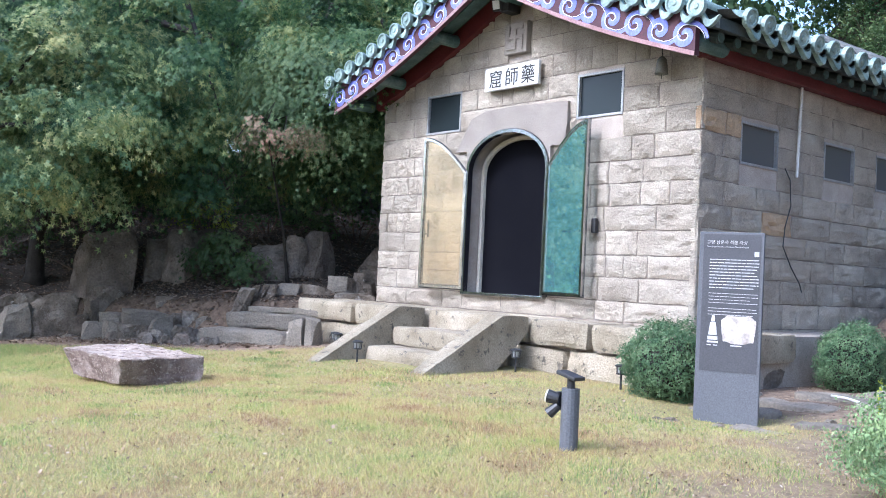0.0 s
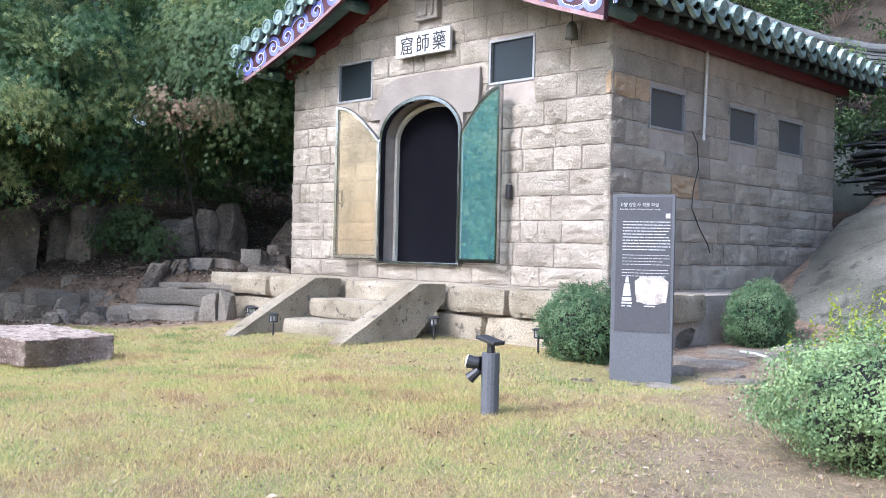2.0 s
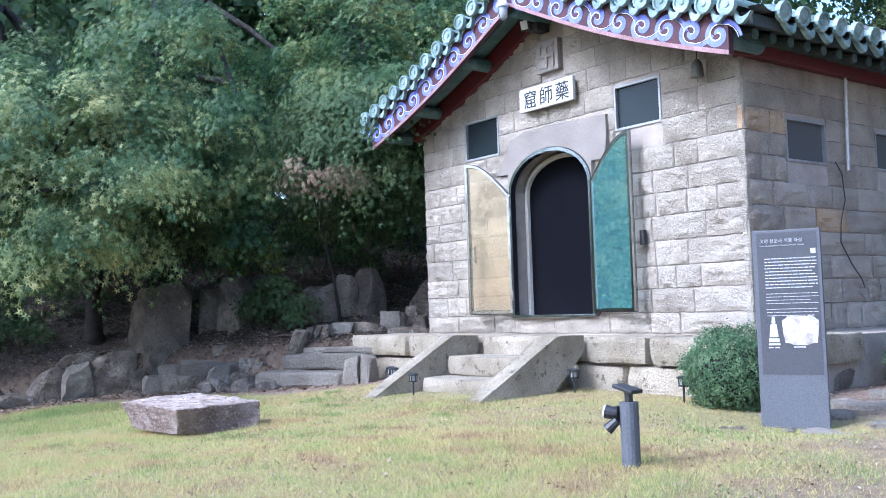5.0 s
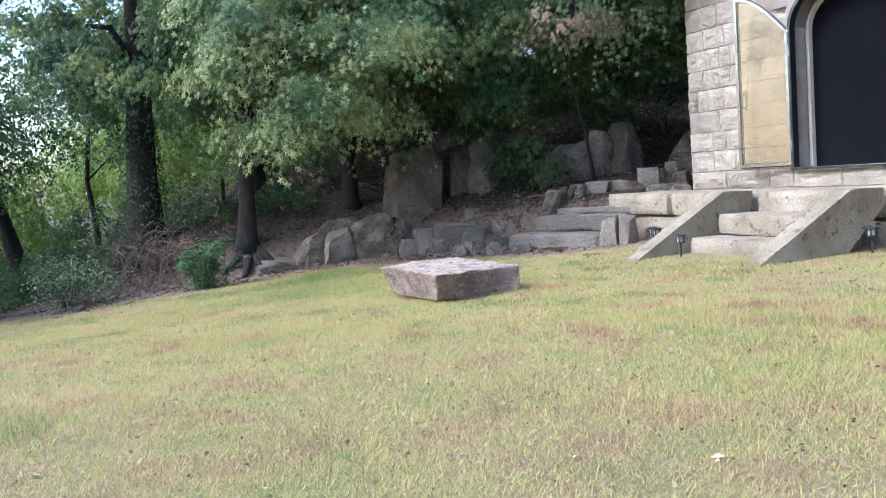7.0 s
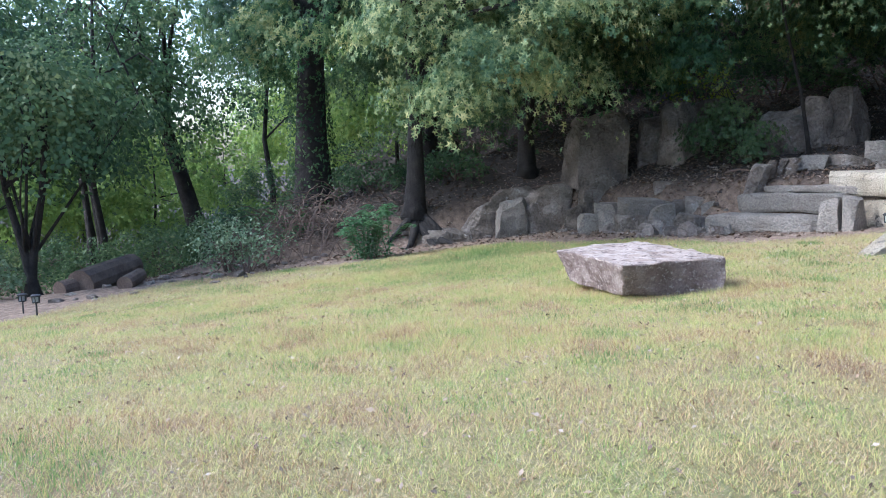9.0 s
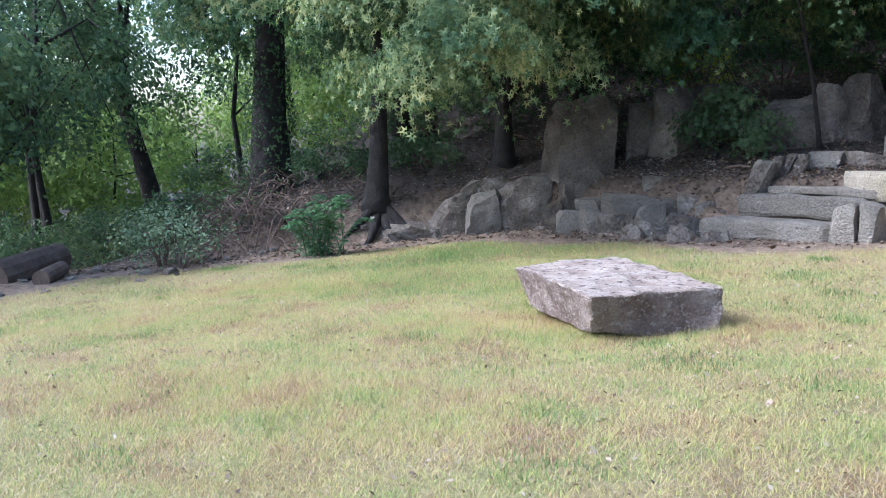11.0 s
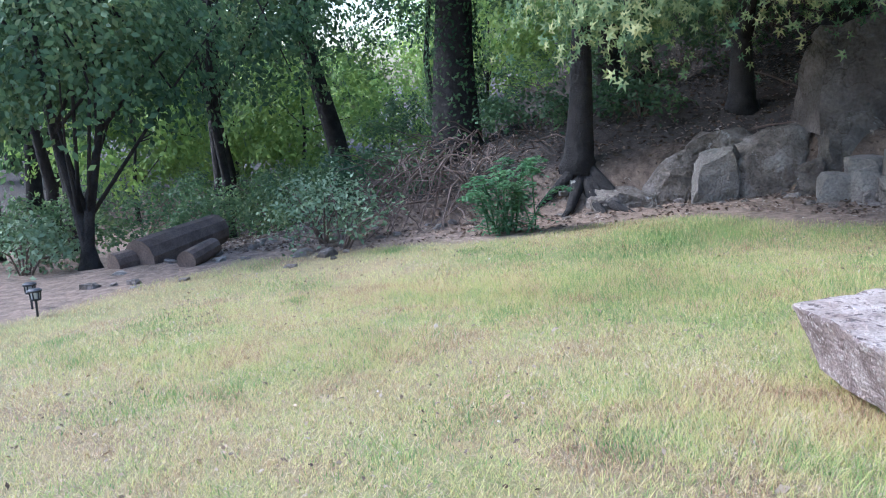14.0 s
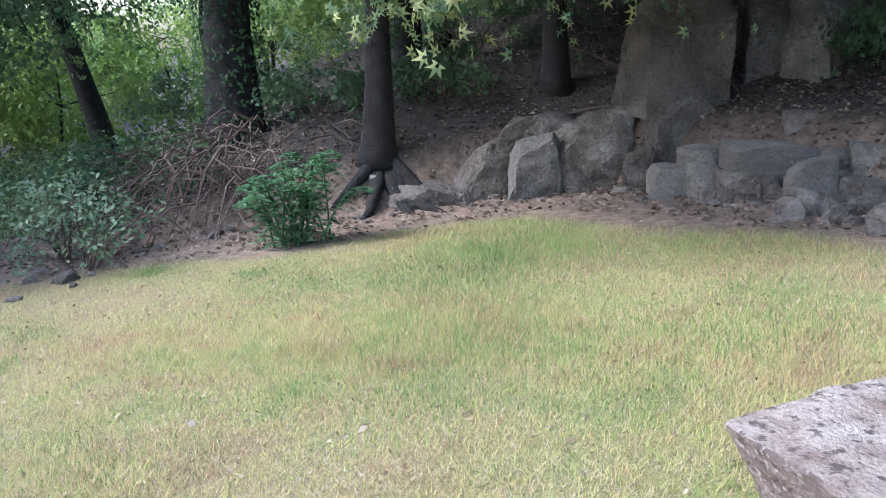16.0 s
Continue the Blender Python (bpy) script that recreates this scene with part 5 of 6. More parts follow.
def sprays(C, R, per, size, kind, r, flat=0.14, droop=0.55, out=None):
    """Leaves in flattened, drooping sprays round the points C."""
    Ps, Ns, Ss = [], [], []
    for i, (c, rad) in enumerate(zip(C, R)):
        n = int(per * rad * rad * r.uniform(0.7, 1.3)) + 4
        th, q = r.uniform(0, 6.283, n), np.sqrt(r.random(n)) * rad * (1 + 0.25 * r.standard_normal(n))
        p = np.stack([q * np.cos(th), q * np.sin(th) * r.uniform(0.5, 1.0), -droop * q * q / rad + flat * rad * r.standard_normal(n)], 1)
        nr = np.stack([1.0 * p[:, 0] / rad + 0.42 * r.standard_normal(n), 1.0 * p[:, 1] / rad + 0.42 * r.standard_normal(n), 0.65 + 0.3 * r.standard_normal(n)], 1)
        if out is not None:
            nr = nr * np.array((1, 1, 0.6)) + out[i]
        nr /= np.linalg.norm(nr, axis=1, keepdims=True)
        Ps.append(p + c)
        Ns.append(nr)
        Ss.append(size * r.uniform(0.7, 1.25, n))
    return leaf_mesh(np.concatenate(Ps), np.concatenate(Ns), np.concatenate(Ss), kind, r)


def crown_points(r, n, centre, radii, low=-1.0):
    out = []
    while len(out) < n:
        d = r.standard_normal(3)
        d /= np.linalg.norm(d)
        if d[2] < low:
            continue
        out.append(np.array(centre) + d * np.array(radii) * r.uniform(0.35, 1.0) ** 0.6)
    return np.array(out)


def tree(base, trunk, r0, centre, radii, n, per, size, kind, material, seed, label, low=-0.75, rad=(0.5, 0.95), name="tree", limbs=9):
    r = np.random.default_rng(seed)
    bx, by = base
    o = thing(name, (bx, by, gz(bx, by) - 0.1), label, "tree")
    pts = [np.array((0, 0, 0.0))] + [np.array(p, float) for p in trunk]
    radii_t = [r0 * 1.55] + [r0 * (1 - 0.75 * k / len(trunk)) for k in range(1, len(trunk) + 1)]
    pts.insert(1, pts[0] * 0.75 + pts[1] * 0.25)
    radii_t.insert(1, r0 * 1.05)
    part("trunk", tube(pts, radii_t, 12), BARK, o, smooth=True)
    C = crown_points(r, n, centre, radii, low)
    R = r.uniform(*rad, n)
    for k in r.choice(n, min(limbs, n), replace=False):
        i = int(r.integers(max(1, len(pts) // 2), len(pts)))
        a, e = pts[i], C[k]
        mid = (a + e) / 2 + r.normal(0, 0.2, 3) + np.array((0, 0, 0.25))
        part("limb", tube([a, (a + mid) / 2, mid, (mid + e) / 2, e], [r0 * 0.34, r0 * 0.26, r0 * 0.19, r0 * 0.12, 0.012], 7), BARK, o, smooth=True)
    away = (C - np.array(centre)) / np.array(radii)
    V, F = sprays(C, R, per, size, kind, r, out=0.8 * away * np.array((1, 1, 0.5)))
    fast_mesh("crown", V, F, material, o)
    return o


# the trees round the lawn; crown places are relative to each foot
tree((-8.45, -0.85), [(0.05, 0.1, 1.5), (-0.1, 0.1, 3.2), (0.2, -0.1, 5.0), (0.6, -0.3, 7.0)], 0.30, (3.7, -0.2, 3.3), (4.3, 3.3, 2.75), 98, 600, 0.082, "maple", LEAF_MAPLE, 1, "tall maple with layered green leaves over the bank", low=-0.9)
tree((-6.9, 2.8), [(0.1, 0, 2), (0.6, 0.2, 4), (1.2, 0.4, 6)], 0.2, (3.9, -1.2, 2.6), (3.0, 2.6, 2.6), 80, 600, 0.084, "maple", LEAF_MAPLE, 2, "maple with dense leaves behind the boulders", low=-0.85)
tree((-5.6, -5.05), [(0.0, 0.05, 0.8), (-0.15, 0.1, 1.8), (0.1, 0.0, 3.0), (0.6, -0.2, 4.4)], 0.17, (2.2, 0.75, 3.28), (2.45, 2.1, 1.9), 96, 560, 0.080, "maple", LEAF_PALE, 3, "maple with drooping pale-green sprays and spreading roots", low=-0.95, rad=(0.4, 0.8))
tree((-6.25, -2.95), [(0.0, 0.0, 0.9), (0.1, 0.15, 2.2), (-0.1, 0.3, 4.0)], 0.16, (1.1, 0.5, 3.3), (2.4, 1.9, 1.9), 66, 620, 0.080, "maple", LEAF_PALE, 4, "slender maple growing above the rocks", low=-0.8)
tree((-8.3, -6.45), [(0.0, 0.0, 1.5), (-0.15, 0.1, 3.5), (-0.2, 0.2, 6.0), (0, 0.3, 8.5)], 0.36, (0.9, 0.5, 4.7), (3.3, 2.7, 2.4), 84, 520, 0.084, "maple", LEAF_MAPLE, 5, "thick dark trunk with ivy and a high crown", low=-0.75)
tree((-9.6, -4.0), [(0.0, 0.0, 2.0), (0.15, 0.1, 4.0), (0.3, 0.2, 7.0)], 0.2, (0.3, 0.2, 3.9), (3.2, 3.0, 2.8), 90, 500, 0.075, "maple", LEAF_DARK, 15, "dark maple among the bank trees", low=-0.85)
tree((-14.9, -8.75), [(-0.1, -0.3, 1.6), (-0.2, -0.75, 3.4), (-0.3, -1.3, 6.0), (-0.3, -1.7, 9)], 0.26, (-0.5, 0.2, 6.4), (3.6, 3.2, 3.0), 70, 190, 0.135, "plain", LEAF_DARK, 6, "dark leaning tree beyond the lawn", low=-0.7)
tree((-2.0, 1.9), [(0.0, 0.0, 1.2), (-0.2, -0.1, 2.4), (-0.1, -0.3, 3.4)], 0.07, (0.3, -1.3, 3.1), (1.5, 1.9, 1.5), 60, 700, 0.064, "maple", LEAF_DARK, 7, "young maple leaning out beside the shrine", limbs=7)
red = tree((-2.3, -0.1), [(0.1, -0.2, 0.9), (0.5, -0.7, 1.9), (1.1, -1.2, 2.5)], 0.03, (1.5, -1.3, 2.35), (0.9, 0.6, 0.2), 9, 800, 0.055, "maple", LEAF_RED, 8, "young maple with reddening leaves", limbs=6, rad=(0.25, 0.4))
tree((-3.1, -0.7), [(0.0, 0.0, 0.5), (0.1, -0.1, 0.9)], 0.03, (0.15, -0.2, 0.55), (0.65, 0.6, 0.42), 26, 700, 0.06, "maple", LEAF_DARK, 9, "low dark-leaved maple sapling among boulders", limbs=6, rad=(0.2, 0.4), name="sapling")

ivy_tree = [o for o in scene.objects if o.get("label", "").startswith("thick dark trunk")][0]
ri = np.random.default_rng(8)
zz, aa = ri.uniform(0.05, 2.6, 1500) ** 1.0, ri.uniform(0, 6.283, 1500)
rr_ = 0.36 * (1.35 - 0.2 * zz) + ri.uniform(0.0, 0.06, 1500)
Pn = np.stack([np.cos(aa), np.sin(aa), np.zeros(1500)], 1) + ri.normal(0, 0.35, (1500, 3))
V, F = leaf_mesh(np.stack([rr_ * np.cos(aa), rr_ * np.sin(aa), zz], 1), Pn / np.linalg.norm(Pn, axis=1, keepdims=True), ri.uniform(0.05, 0.09, 1500), "plain", ri)
tagged(fast_mesh("ivy", V, F, LEAF_DARK, ivy_tree), kind="stuff")

# thin-stemmed trees at the far side
rt = np.random.default_rng(44)
for k, (x, y, lean) in enumerate(((-11.9, -10.75, 0.3), (-12.3, -10.9, -0.2), (-12.7, -11.2, -0.7), (-9.3, -12.6, 0.2), (-7.9, -13.2, -0.2), (-11.0, -13.6, 0.3), (-16.0, -11.6, 0.4), (-17.5, -7.0, -0.3), (-6.9, -13.8, 0.3))):
    tree((x, y), [(lean * 0.4, 0.05, 1.2), (lean, -0.1, 2.6), (lean * 1.4, 0.1, 4.5), (lean * 1.2, 0.2, 6.5)], 0.09 + 0.05 * rt.random(), (lean, 0.2, 4.7), (2.3, 2.3, 2.4), 40, 150, 0.125, "plain", LEAF_DARK, 50 + k, "thin-stemmed dark tree at the edge of the wood", limbs=8)
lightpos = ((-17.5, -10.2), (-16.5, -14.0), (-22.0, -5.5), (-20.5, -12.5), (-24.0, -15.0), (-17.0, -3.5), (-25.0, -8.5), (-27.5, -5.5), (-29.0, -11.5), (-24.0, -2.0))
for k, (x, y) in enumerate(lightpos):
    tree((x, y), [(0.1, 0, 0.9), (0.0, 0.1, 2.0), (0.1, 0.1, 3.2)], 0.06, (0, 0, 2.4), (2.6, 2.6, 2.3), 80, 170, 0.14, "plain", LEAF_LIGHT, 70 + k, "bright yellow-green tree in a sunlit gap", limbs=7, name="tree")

for k, (dy, lean) in enumerate(((0.0, -0.35), (-0.12, 0.3))):
    tree((-5.42, -10.79 + dy), [(0.0, lean * 0.35, 0.7), (-0.1, lean, 1.7), (-0.1, lean * 1.3, 3.2)], 0.085, (-0.3, lean, 2.9), (1.5, 1.5, 1.2), 34, 260, 0.10, "plain", LEAF_DARK, 30 + k, "grey-stemmed small tree growing beside the logs", limbs=7)
# wood behind: three trees repeated
proto = []
for k in range(3):
    t_ = tree((-26.0 - 4 * k, 2.0 + 3 * k), [(0.1, 0, 2), (0.2, 0.1, 5), (0.1, -0.1, 8.5)], 0.22, (0, 0, 5.4), (3.4, 3.4, 4.8), 105, 64, 0.27, "plain", LEAF_DARK if k else LEAF_MAPLE, 90 + k, "full dark-green woodland tree", limbs=6, rad=(0.7, 1.3), low=-0.9)
    tagged(t_, group="woodland trees")
    proto.append(t_)
spots = [(-11.5, 0.5), (-12.5, -3.0), (-8.5, 5.5), (-5.0, 6.0), (-10, 3.5), (-2.5, 8.2), (-13, 3), (-12, 8), (-16, 1.5), (-18, 6), (-9.5, 10), (-6, 9), (-21, -1), (-26, -20), (-20, -18), (-31, -3), (-30, -24), (-3, 13), (1, 15), (5, 14.5), (10, 13), (14.5, 11), (18, 8), (-1.5, 19), (8, 20), (16, 17), (-22, 12), (-38, -16), (-36, -26), (-40, 5), (-48, -20), (-34, 10), (22, 3), (24, -6), (20, -16), (8, -24), (-4, -24), (-14, -24)]
for k, (x, y) in enumerate(spots):
    s = rt.uniform(0.8, 1.25)
    c = copy_thing(proto[k % 3], Matrix.Translation((x, y, gz(x, y) - 0.15)) @ Matrix.Rotation(rt.uniform(0, 6.28), 4, "Z"))
    c.scale = (s, s, s * rt.uniform(0.9, 1.15))

# brush on the slope behind the shrine and under the trees
def brush(x, y, rad, h, material, seed, label, name="shrub", kind="plain", size=0.07, per=200, n=26):
    r = np.random.default_rng(seed)
    o = thing(name, (x, y, gz(x, y)), label, "shrub")
    C = crown_points(r, n, (0, 0, h * 0.5), (rad, rad, h * 0.5), -0.8)
    V, F = sprays(C, r.uniform(0.16, 0.34, n), per * 6, size, kind, r, 0.3, 0.3)
    stems = []
    for k in range(9):
        e = C[k]
        stems.append(tube([(e[0] * 0.1, e[1] * 0.1, -0.05), (e[0] * 0.4, e[1] * 0.4, e[2] * 0.6), e], [0.014, 0.010, 0.004], 5))
    tagged(part("stem", join(*stems), DEADWOOD, o), kind="stuff")
    fast_mesh("leaves", V, F, material, o)
    return o


brush(-4.45, -7.75, 0.75, 0.75, LEAF_SHRUB, 1, "straggly grey-green shrub at the lawn edge", per=70, size=0.06)
brush(-5.0, -8.0, 0.6, 0.9, LEAF_SHRUB, 2, "straggly grey-green shrub at the lawn edge", per=60, size=0.06)
for k, (x, y, rr, h) in enumerate(((-7.0, -7.6, 1.0, 0.8), (-9.5, -8.8, 1.4, 1.0), (-12.5, -8.2, 1.8, 1.2), (-7.6, -5.4, 0.8, 0.6), (-6.6, -4.1, 0.7, 0.5), (-13.5, -6.0, 2.0, 1.3), (-10.5, -10.6, 1.0, 0.9), (-16, -10, 2, 1.2), (-11.5, -6.5, 1.8, 1.5), (-10.5, -8.0, 1.4, 1.2), (-13.0, -4.0, 2.2, 1.6), (-11.0, -1.0, 1.8, 1.3), (-12.5, -10.0, 1.6, 1.3), (-14.5, -11.5, 1.8, 1.4), (-8.5, -12.4, 1.6, 1.0), (-13.5, -13.0, 2.2, 1.4), (-10, -3, 1.8, 1.2), (-9, 1.5, 2.0, 1.2), (-6.0, 1.6, 1.4, 0.9), (-4.2, 2.6, 1.6, 1.2), (-17, -13, 2.4, 1.4), (-6.6, -12.0, 1.2, 0.9), (6.6, 8.2, 1.2, 1.4))):
    brush(x, y, rr, h, LEAF_DARK, 20 + k, "dark undergrowth on the bank", name="undergrowth", per=60 * (1 if rr < 1 else 2), size=0.08, n=40)
for k in range(78):
    x, y = (rt.uniform(6.5, 15), rt.uniform(8.5, 14)) if k < 16 else (rt.uniform(5, 13), rt.uniform(8.8, 14)) if k > 44 else (rt.uniform(-3, 8), rt.uniform(10.0, 18))
    brush(x, y, rt.uniform(0.7, 1.4), rt.uniform(0.6, 1.5), LEAF_DARK if k % 3 else LEAF_MAPLE, 40 + k, "scrubby bush on the steep slope", name="bush", per=60, size=0.10, n=30)
# bush added to darken a gap that holds only deep shade
brush(5.9, 7.3, 1.3, 2.9, LEAF_DARK, 62, "dense dark bush added to fill the shaded gap behind the slates", name="bush", per=150, size=0.09, n=70)
brush(8.2, 7.4, 1.5, 1.8, LEAF_DARK, 63, "dense dark bush on the slope", name="bush", per=120, size=0.09, n=60)
brush(-5.22, -11.55, 0.6, 0.7, LEAF_SHRUB, 71, "leafy green shrub beyond the soil path", per=80, size=0.08)
for k in range(9):
    brush(-0.8 + 0.55 * k, 13.6 + 0.9 * (k % 3), 1.1, 1.6, LEAF_DARK if k % 2 else LEAF_MAPLE, 140 + k, "scrubby bush on the steep slope", name="bush", per=60, size=0.11, n=34)
brush(-6.3, 0.3, 0.6, 0.9, LEAF_SPRIG, 61, "yellow-leaved bush in the shade of maples", per=50, size=0.07)

# fern-like plant
fern = thing("fern", (-4.12, -5.95, gz(-4.12, -5.95)), "bright green feathery fern at the lawn edge", "fern")
rf = np.random.default_rng(6)
for k in range(22):
    a = k * 2.4
    reach, up = rf.uniform(0.2, 0.5), rf.uniform(0.35, 0.8)
    ox, oy = rf.normal(0, 0.10), rf.normal(0, 0.12)
    pts = [(ox + reach * s * math.cos(a), oy + reach * s * math.sin(a), up * math.sin(1.9 * s)) for s in np.linspace(0, 1, 9)]
    vsf, nrm, sz = [], [], []
    for i in range(1, 9):
        for sgn in (-1, 1):
            for q in range(5):
                d = (q + 1) * 0.042 * (1.2 - i / 9)
                vsf.append((pts[i][0] - sgn * d * math.sin(a), pts[i][1] + sgn * d * math.cos(a), pts[i][2] - d * 0.35 + rf.normal(0, 0.008)))
                nrm.append((rf.normal(0, 0.3), rf.normal(0, 0.3), 1.0))
                sz.append(rf.uniform(0.05, 0.085))
    nrm = np.array(nrm)
    nrm /= np.linalg.norm(nrm, axis=1, keepdims=True)
    V, F = leaf_mesh(np.array(vsf), nrm, np.array(sz), "plain", rf)
    fr = part("frond", tube(pts, [0.008] * 5 + [0.004] * 4, 5), LEAF_FERN, fern)
    tagged(fast_mesh("leaflet", V, F, LEAF_FERN, fr), kind="stuff")

# heap of dead vines, roots, fallen branches, logs
heap = thing("dead_vine_heap", (-6.1, -6.75, gz(-6.1, -6.75)), "heap of dry brown vines spilling down the bank", "dead vines")
tw = []
for k in range(230):
    p = np.array((rf.normal(0, 0.5), rf.normal(0, 0.55), 0.0))
    p[2] = 0.55 * math.exp(-(p[0] ** 2 + p[1] ** 2)) * rf.random() + 0.12 + gz(-6.1 + p[0], -6.75 + p[1]) - heap.location.z
    d = np.array((rf.normal(0.35, 0.3), rf.normal(-0.15, 0.35), rf.normal(-0.05, 0.2)))
    tw.append(tube([p, p + d * 0.5 + np.array((0, 0, 0.08)), p + d], [0.009, 0.007, 0.003], 4, False))
tagged(part("twig_tangle", join(*tw), DEADWOOD, heap), kind="stuff")
for k in range(26):
    p = np.array((rf.normal(0, 0.4), rf.normal(0, 0.4), 0.0))
    p[2] = 0.25 + 0.3 * rf.random() + gz(-6.1 + p[0], -6.75 + p[1]) - heap.location.z
    e = p + np.array((rf.uniform(0.4, 0.9), rf.normal(-0.2, 0.3), 0.0))
    e[2] = gz(-6.1 + e[0], -6.75 + e[1]) - heap.location.z + 0.03
    part("vine", tube([p, p * 0.6 + e * 0.4 + np.array((0, 0, 0.14)), e], [0.014, 0.011, 0.006], 5, False), DEADWOOD, heap)
roots = thing("tree_roots", (-5.45, -5.0, gz(-5.45, -5.0)), "spreading grey roots gripping the bank", "roots")
for k, (dx, dy, dz) in enumerate(((0.75, 0.15, -0.32), (0.6, -0.35, -0.3), (0.55, 0.6, -0.2), (0.2, -0.6, -0.2), (0.9, 0.45, -0.4))):
    part("root", tube([(-0.16, 0, 0.10), (dx * 0.3 - 0.05, dy * 0.3, gz(-5.5 + dx * 0.3, -5.0 + dy * 0.3) - roots.location.z + 0.01), (dx * 0.65, dy * 0.65, gz(-5.45 + dx * 0.65, -5.0 + dy * 0.65) - roots.location.z + 0.03), (dx, dy, gz(-5.45 + dx, -5.0 + dy) - roots.location.z - 0.03)], [0.09, 0.075, 0.05, 0.02], 8), BARK, roots, smooth=True)
for k, (x, y, L_, a, up) in enumerate(((-6.0, -2.2, 1.0, 230, 20), (-7.2, -7.0, 1.8, 25, 24), (-5.4, -3.3, 0.8, 50, 10), (-2.6, -1.2, 0.5, 10, 3))):
    o = thing("fallen_branch", (x, y, gz(x, y) + 0.02), "thin bare fallen branch on the bank", "branch")
    d = np.array((math.cos(radians(a)), math.sin(radians(a)), math.tan(radians(up)))) * L_
    part("stick", tube([(0, 0, 0), d * 0.5 + np.array((0, 0.03, 0.03)), d], [0.018, 0.014, 0.006], 6), DEADWOOD, o)
for k, (x, y, L_, rr, a) in enumerate(((-5.55, -9.8, 1.3, 0.22, 152), (-5.25, -10.05, 1.0, 0.13, 140), (-4.75, -9.35, 0.6, 0.11, 165))):
    o = thing("log", (x, y, gz(x, y) + rr * 0.8), "grey weathered log lying at the path edge", "log", "logs")
    d = np.array((math.cos(radians(a)), math.sin(radians(a)), 0.1)) * L_
    part("wood", tube([-d * 0.5, d * 0.0, d * 0.5], [rr * 1.05, rr, rr * 0.9], 12), DEADWOOD, o)

# clipped box bushes
def box_bush(x, y, rx, ry, h, seed, n, label, sprig=0):
    r = np.random.default_rng(seed)
    o = thing("box_bush", (x, y, gz(x, y) - 0.02), label, "bush")
    d = r.standard_normal((n, 3))
    d /= np.linalg.norm(d, axis=1, keepdims=True)
    q = 1 + r.normal(-0.06, 0.065, n)
    w = np.array([1 + (0.36 if sprig else 0.2) * noise.noise(Vector(v * 2.6) + Vector((seed, 0, 0))) + 0.16 * noise.noise(Vector(v * 8.0) + Vector((0, seed, 0))) for v in d])
    P = d * (q * w)[:, None] * np.array((rx, ry, h * 0.55)) + np.array((0, 0, h * 0.47))
    P[:, 2] = np.maximum(P[:, 2], 0.01)
    nr = d + 0.55 * r.standard_normal((n, 3))
    nr /= np.linalg.norm(nr, axis=1, keepdims=True)
    V, F = leaf_mesh(P, nr, r.uniform(0.014, 0.030, n), "plain", r)
    fast_mesh("leaves", V, F, LEAF_LOOSE if sprig else LEAF_BOX, o)
    # bark-coloured core stands in for the shade between the leaves
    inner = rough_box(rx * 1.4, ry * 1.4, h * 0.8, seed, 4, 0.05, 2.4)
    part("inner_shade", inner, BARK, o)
    stems = [tube([(0, 0, 0), (a * 0.3, c * 0.3, h * 0.3), (a, c, h * 0.8)], [0.02, 0.014, 0.005], 5) for a, c in r.uniform(-0.5, 0.5, (8, 2)) * np.array((rx, ry))]
    tagged(part("stem", join(*stems), BARK, o), kind="stuff")
    for k in range(sprig):
        a, c = r.uniform(-0.75, 0.75) * rx, r.uniform(-0.75, 0.75) * ry
        z = h * (1.04 - 0.45 * (a * a / rx / rx + c * c / ry / ry))
        hh = r.uniform(0.10, 0.30)
        Q = np.stack([a + r.normal(0, 0.012, 26), c + r.normal(0, 0.012, 26), z + np.linspace(0, hh, 26)], 1)
        nn = r.standard_normal((26, 3))
        nn /= np.linalg.norm(nn, axis=1, keepdims=True)
        V, F = leaf_mesh(Q, nn, r.uniform(0.015, 0.03, 26), "plain", r)
        tagged(fast_mesh("new_shoot", V, F, LEAF_SPRIG, o), kind="stuff")
    return o


box_bush(6.08, -1.05, 0.42, 0.40, 0.71, 1, 26000, "rounded clipped box bush beside the plinth")
box_bush(6.72, 1.22, 0.36, 0.40, 0.70, 2, 22000, "rounded clipped box bush beside the side wall")
box_bush(9.78, -3.40, 0.68, 0.75, 0.64, 3, 40000, "loose box bush with yellow new shoots", sprig=34)

# ---- grass, fallen leaves ----
def tufty(x, y):
    """Where the turf grows longer and greener."""
    v = np.sin(1.15 * x + 0.6) * np.cos(1.35 * y - 0.4) + 0.6 * np.sin(2.3 * x - 1.7 * y)
    for cx, cy, rr in ((0.4, -6.95, 0.5), (-0.86, -5.7, 0.7), (-1.6, -4.9, 0.9), (2.3, -5.0, 0.9), (2.95, -4.1, 0.35), (3.8, -2.5, 0.4), (7.3, -4.0, 0.5), (-2.9, -4.2, 0.9)):
        v = v + 1.8 * np.exp(-((x - cx) ** 2 + (y - cy) ** 2) / rr ** 2)
    return np.clip(v, -1, 2)


ra = np.random.default_rng(77)


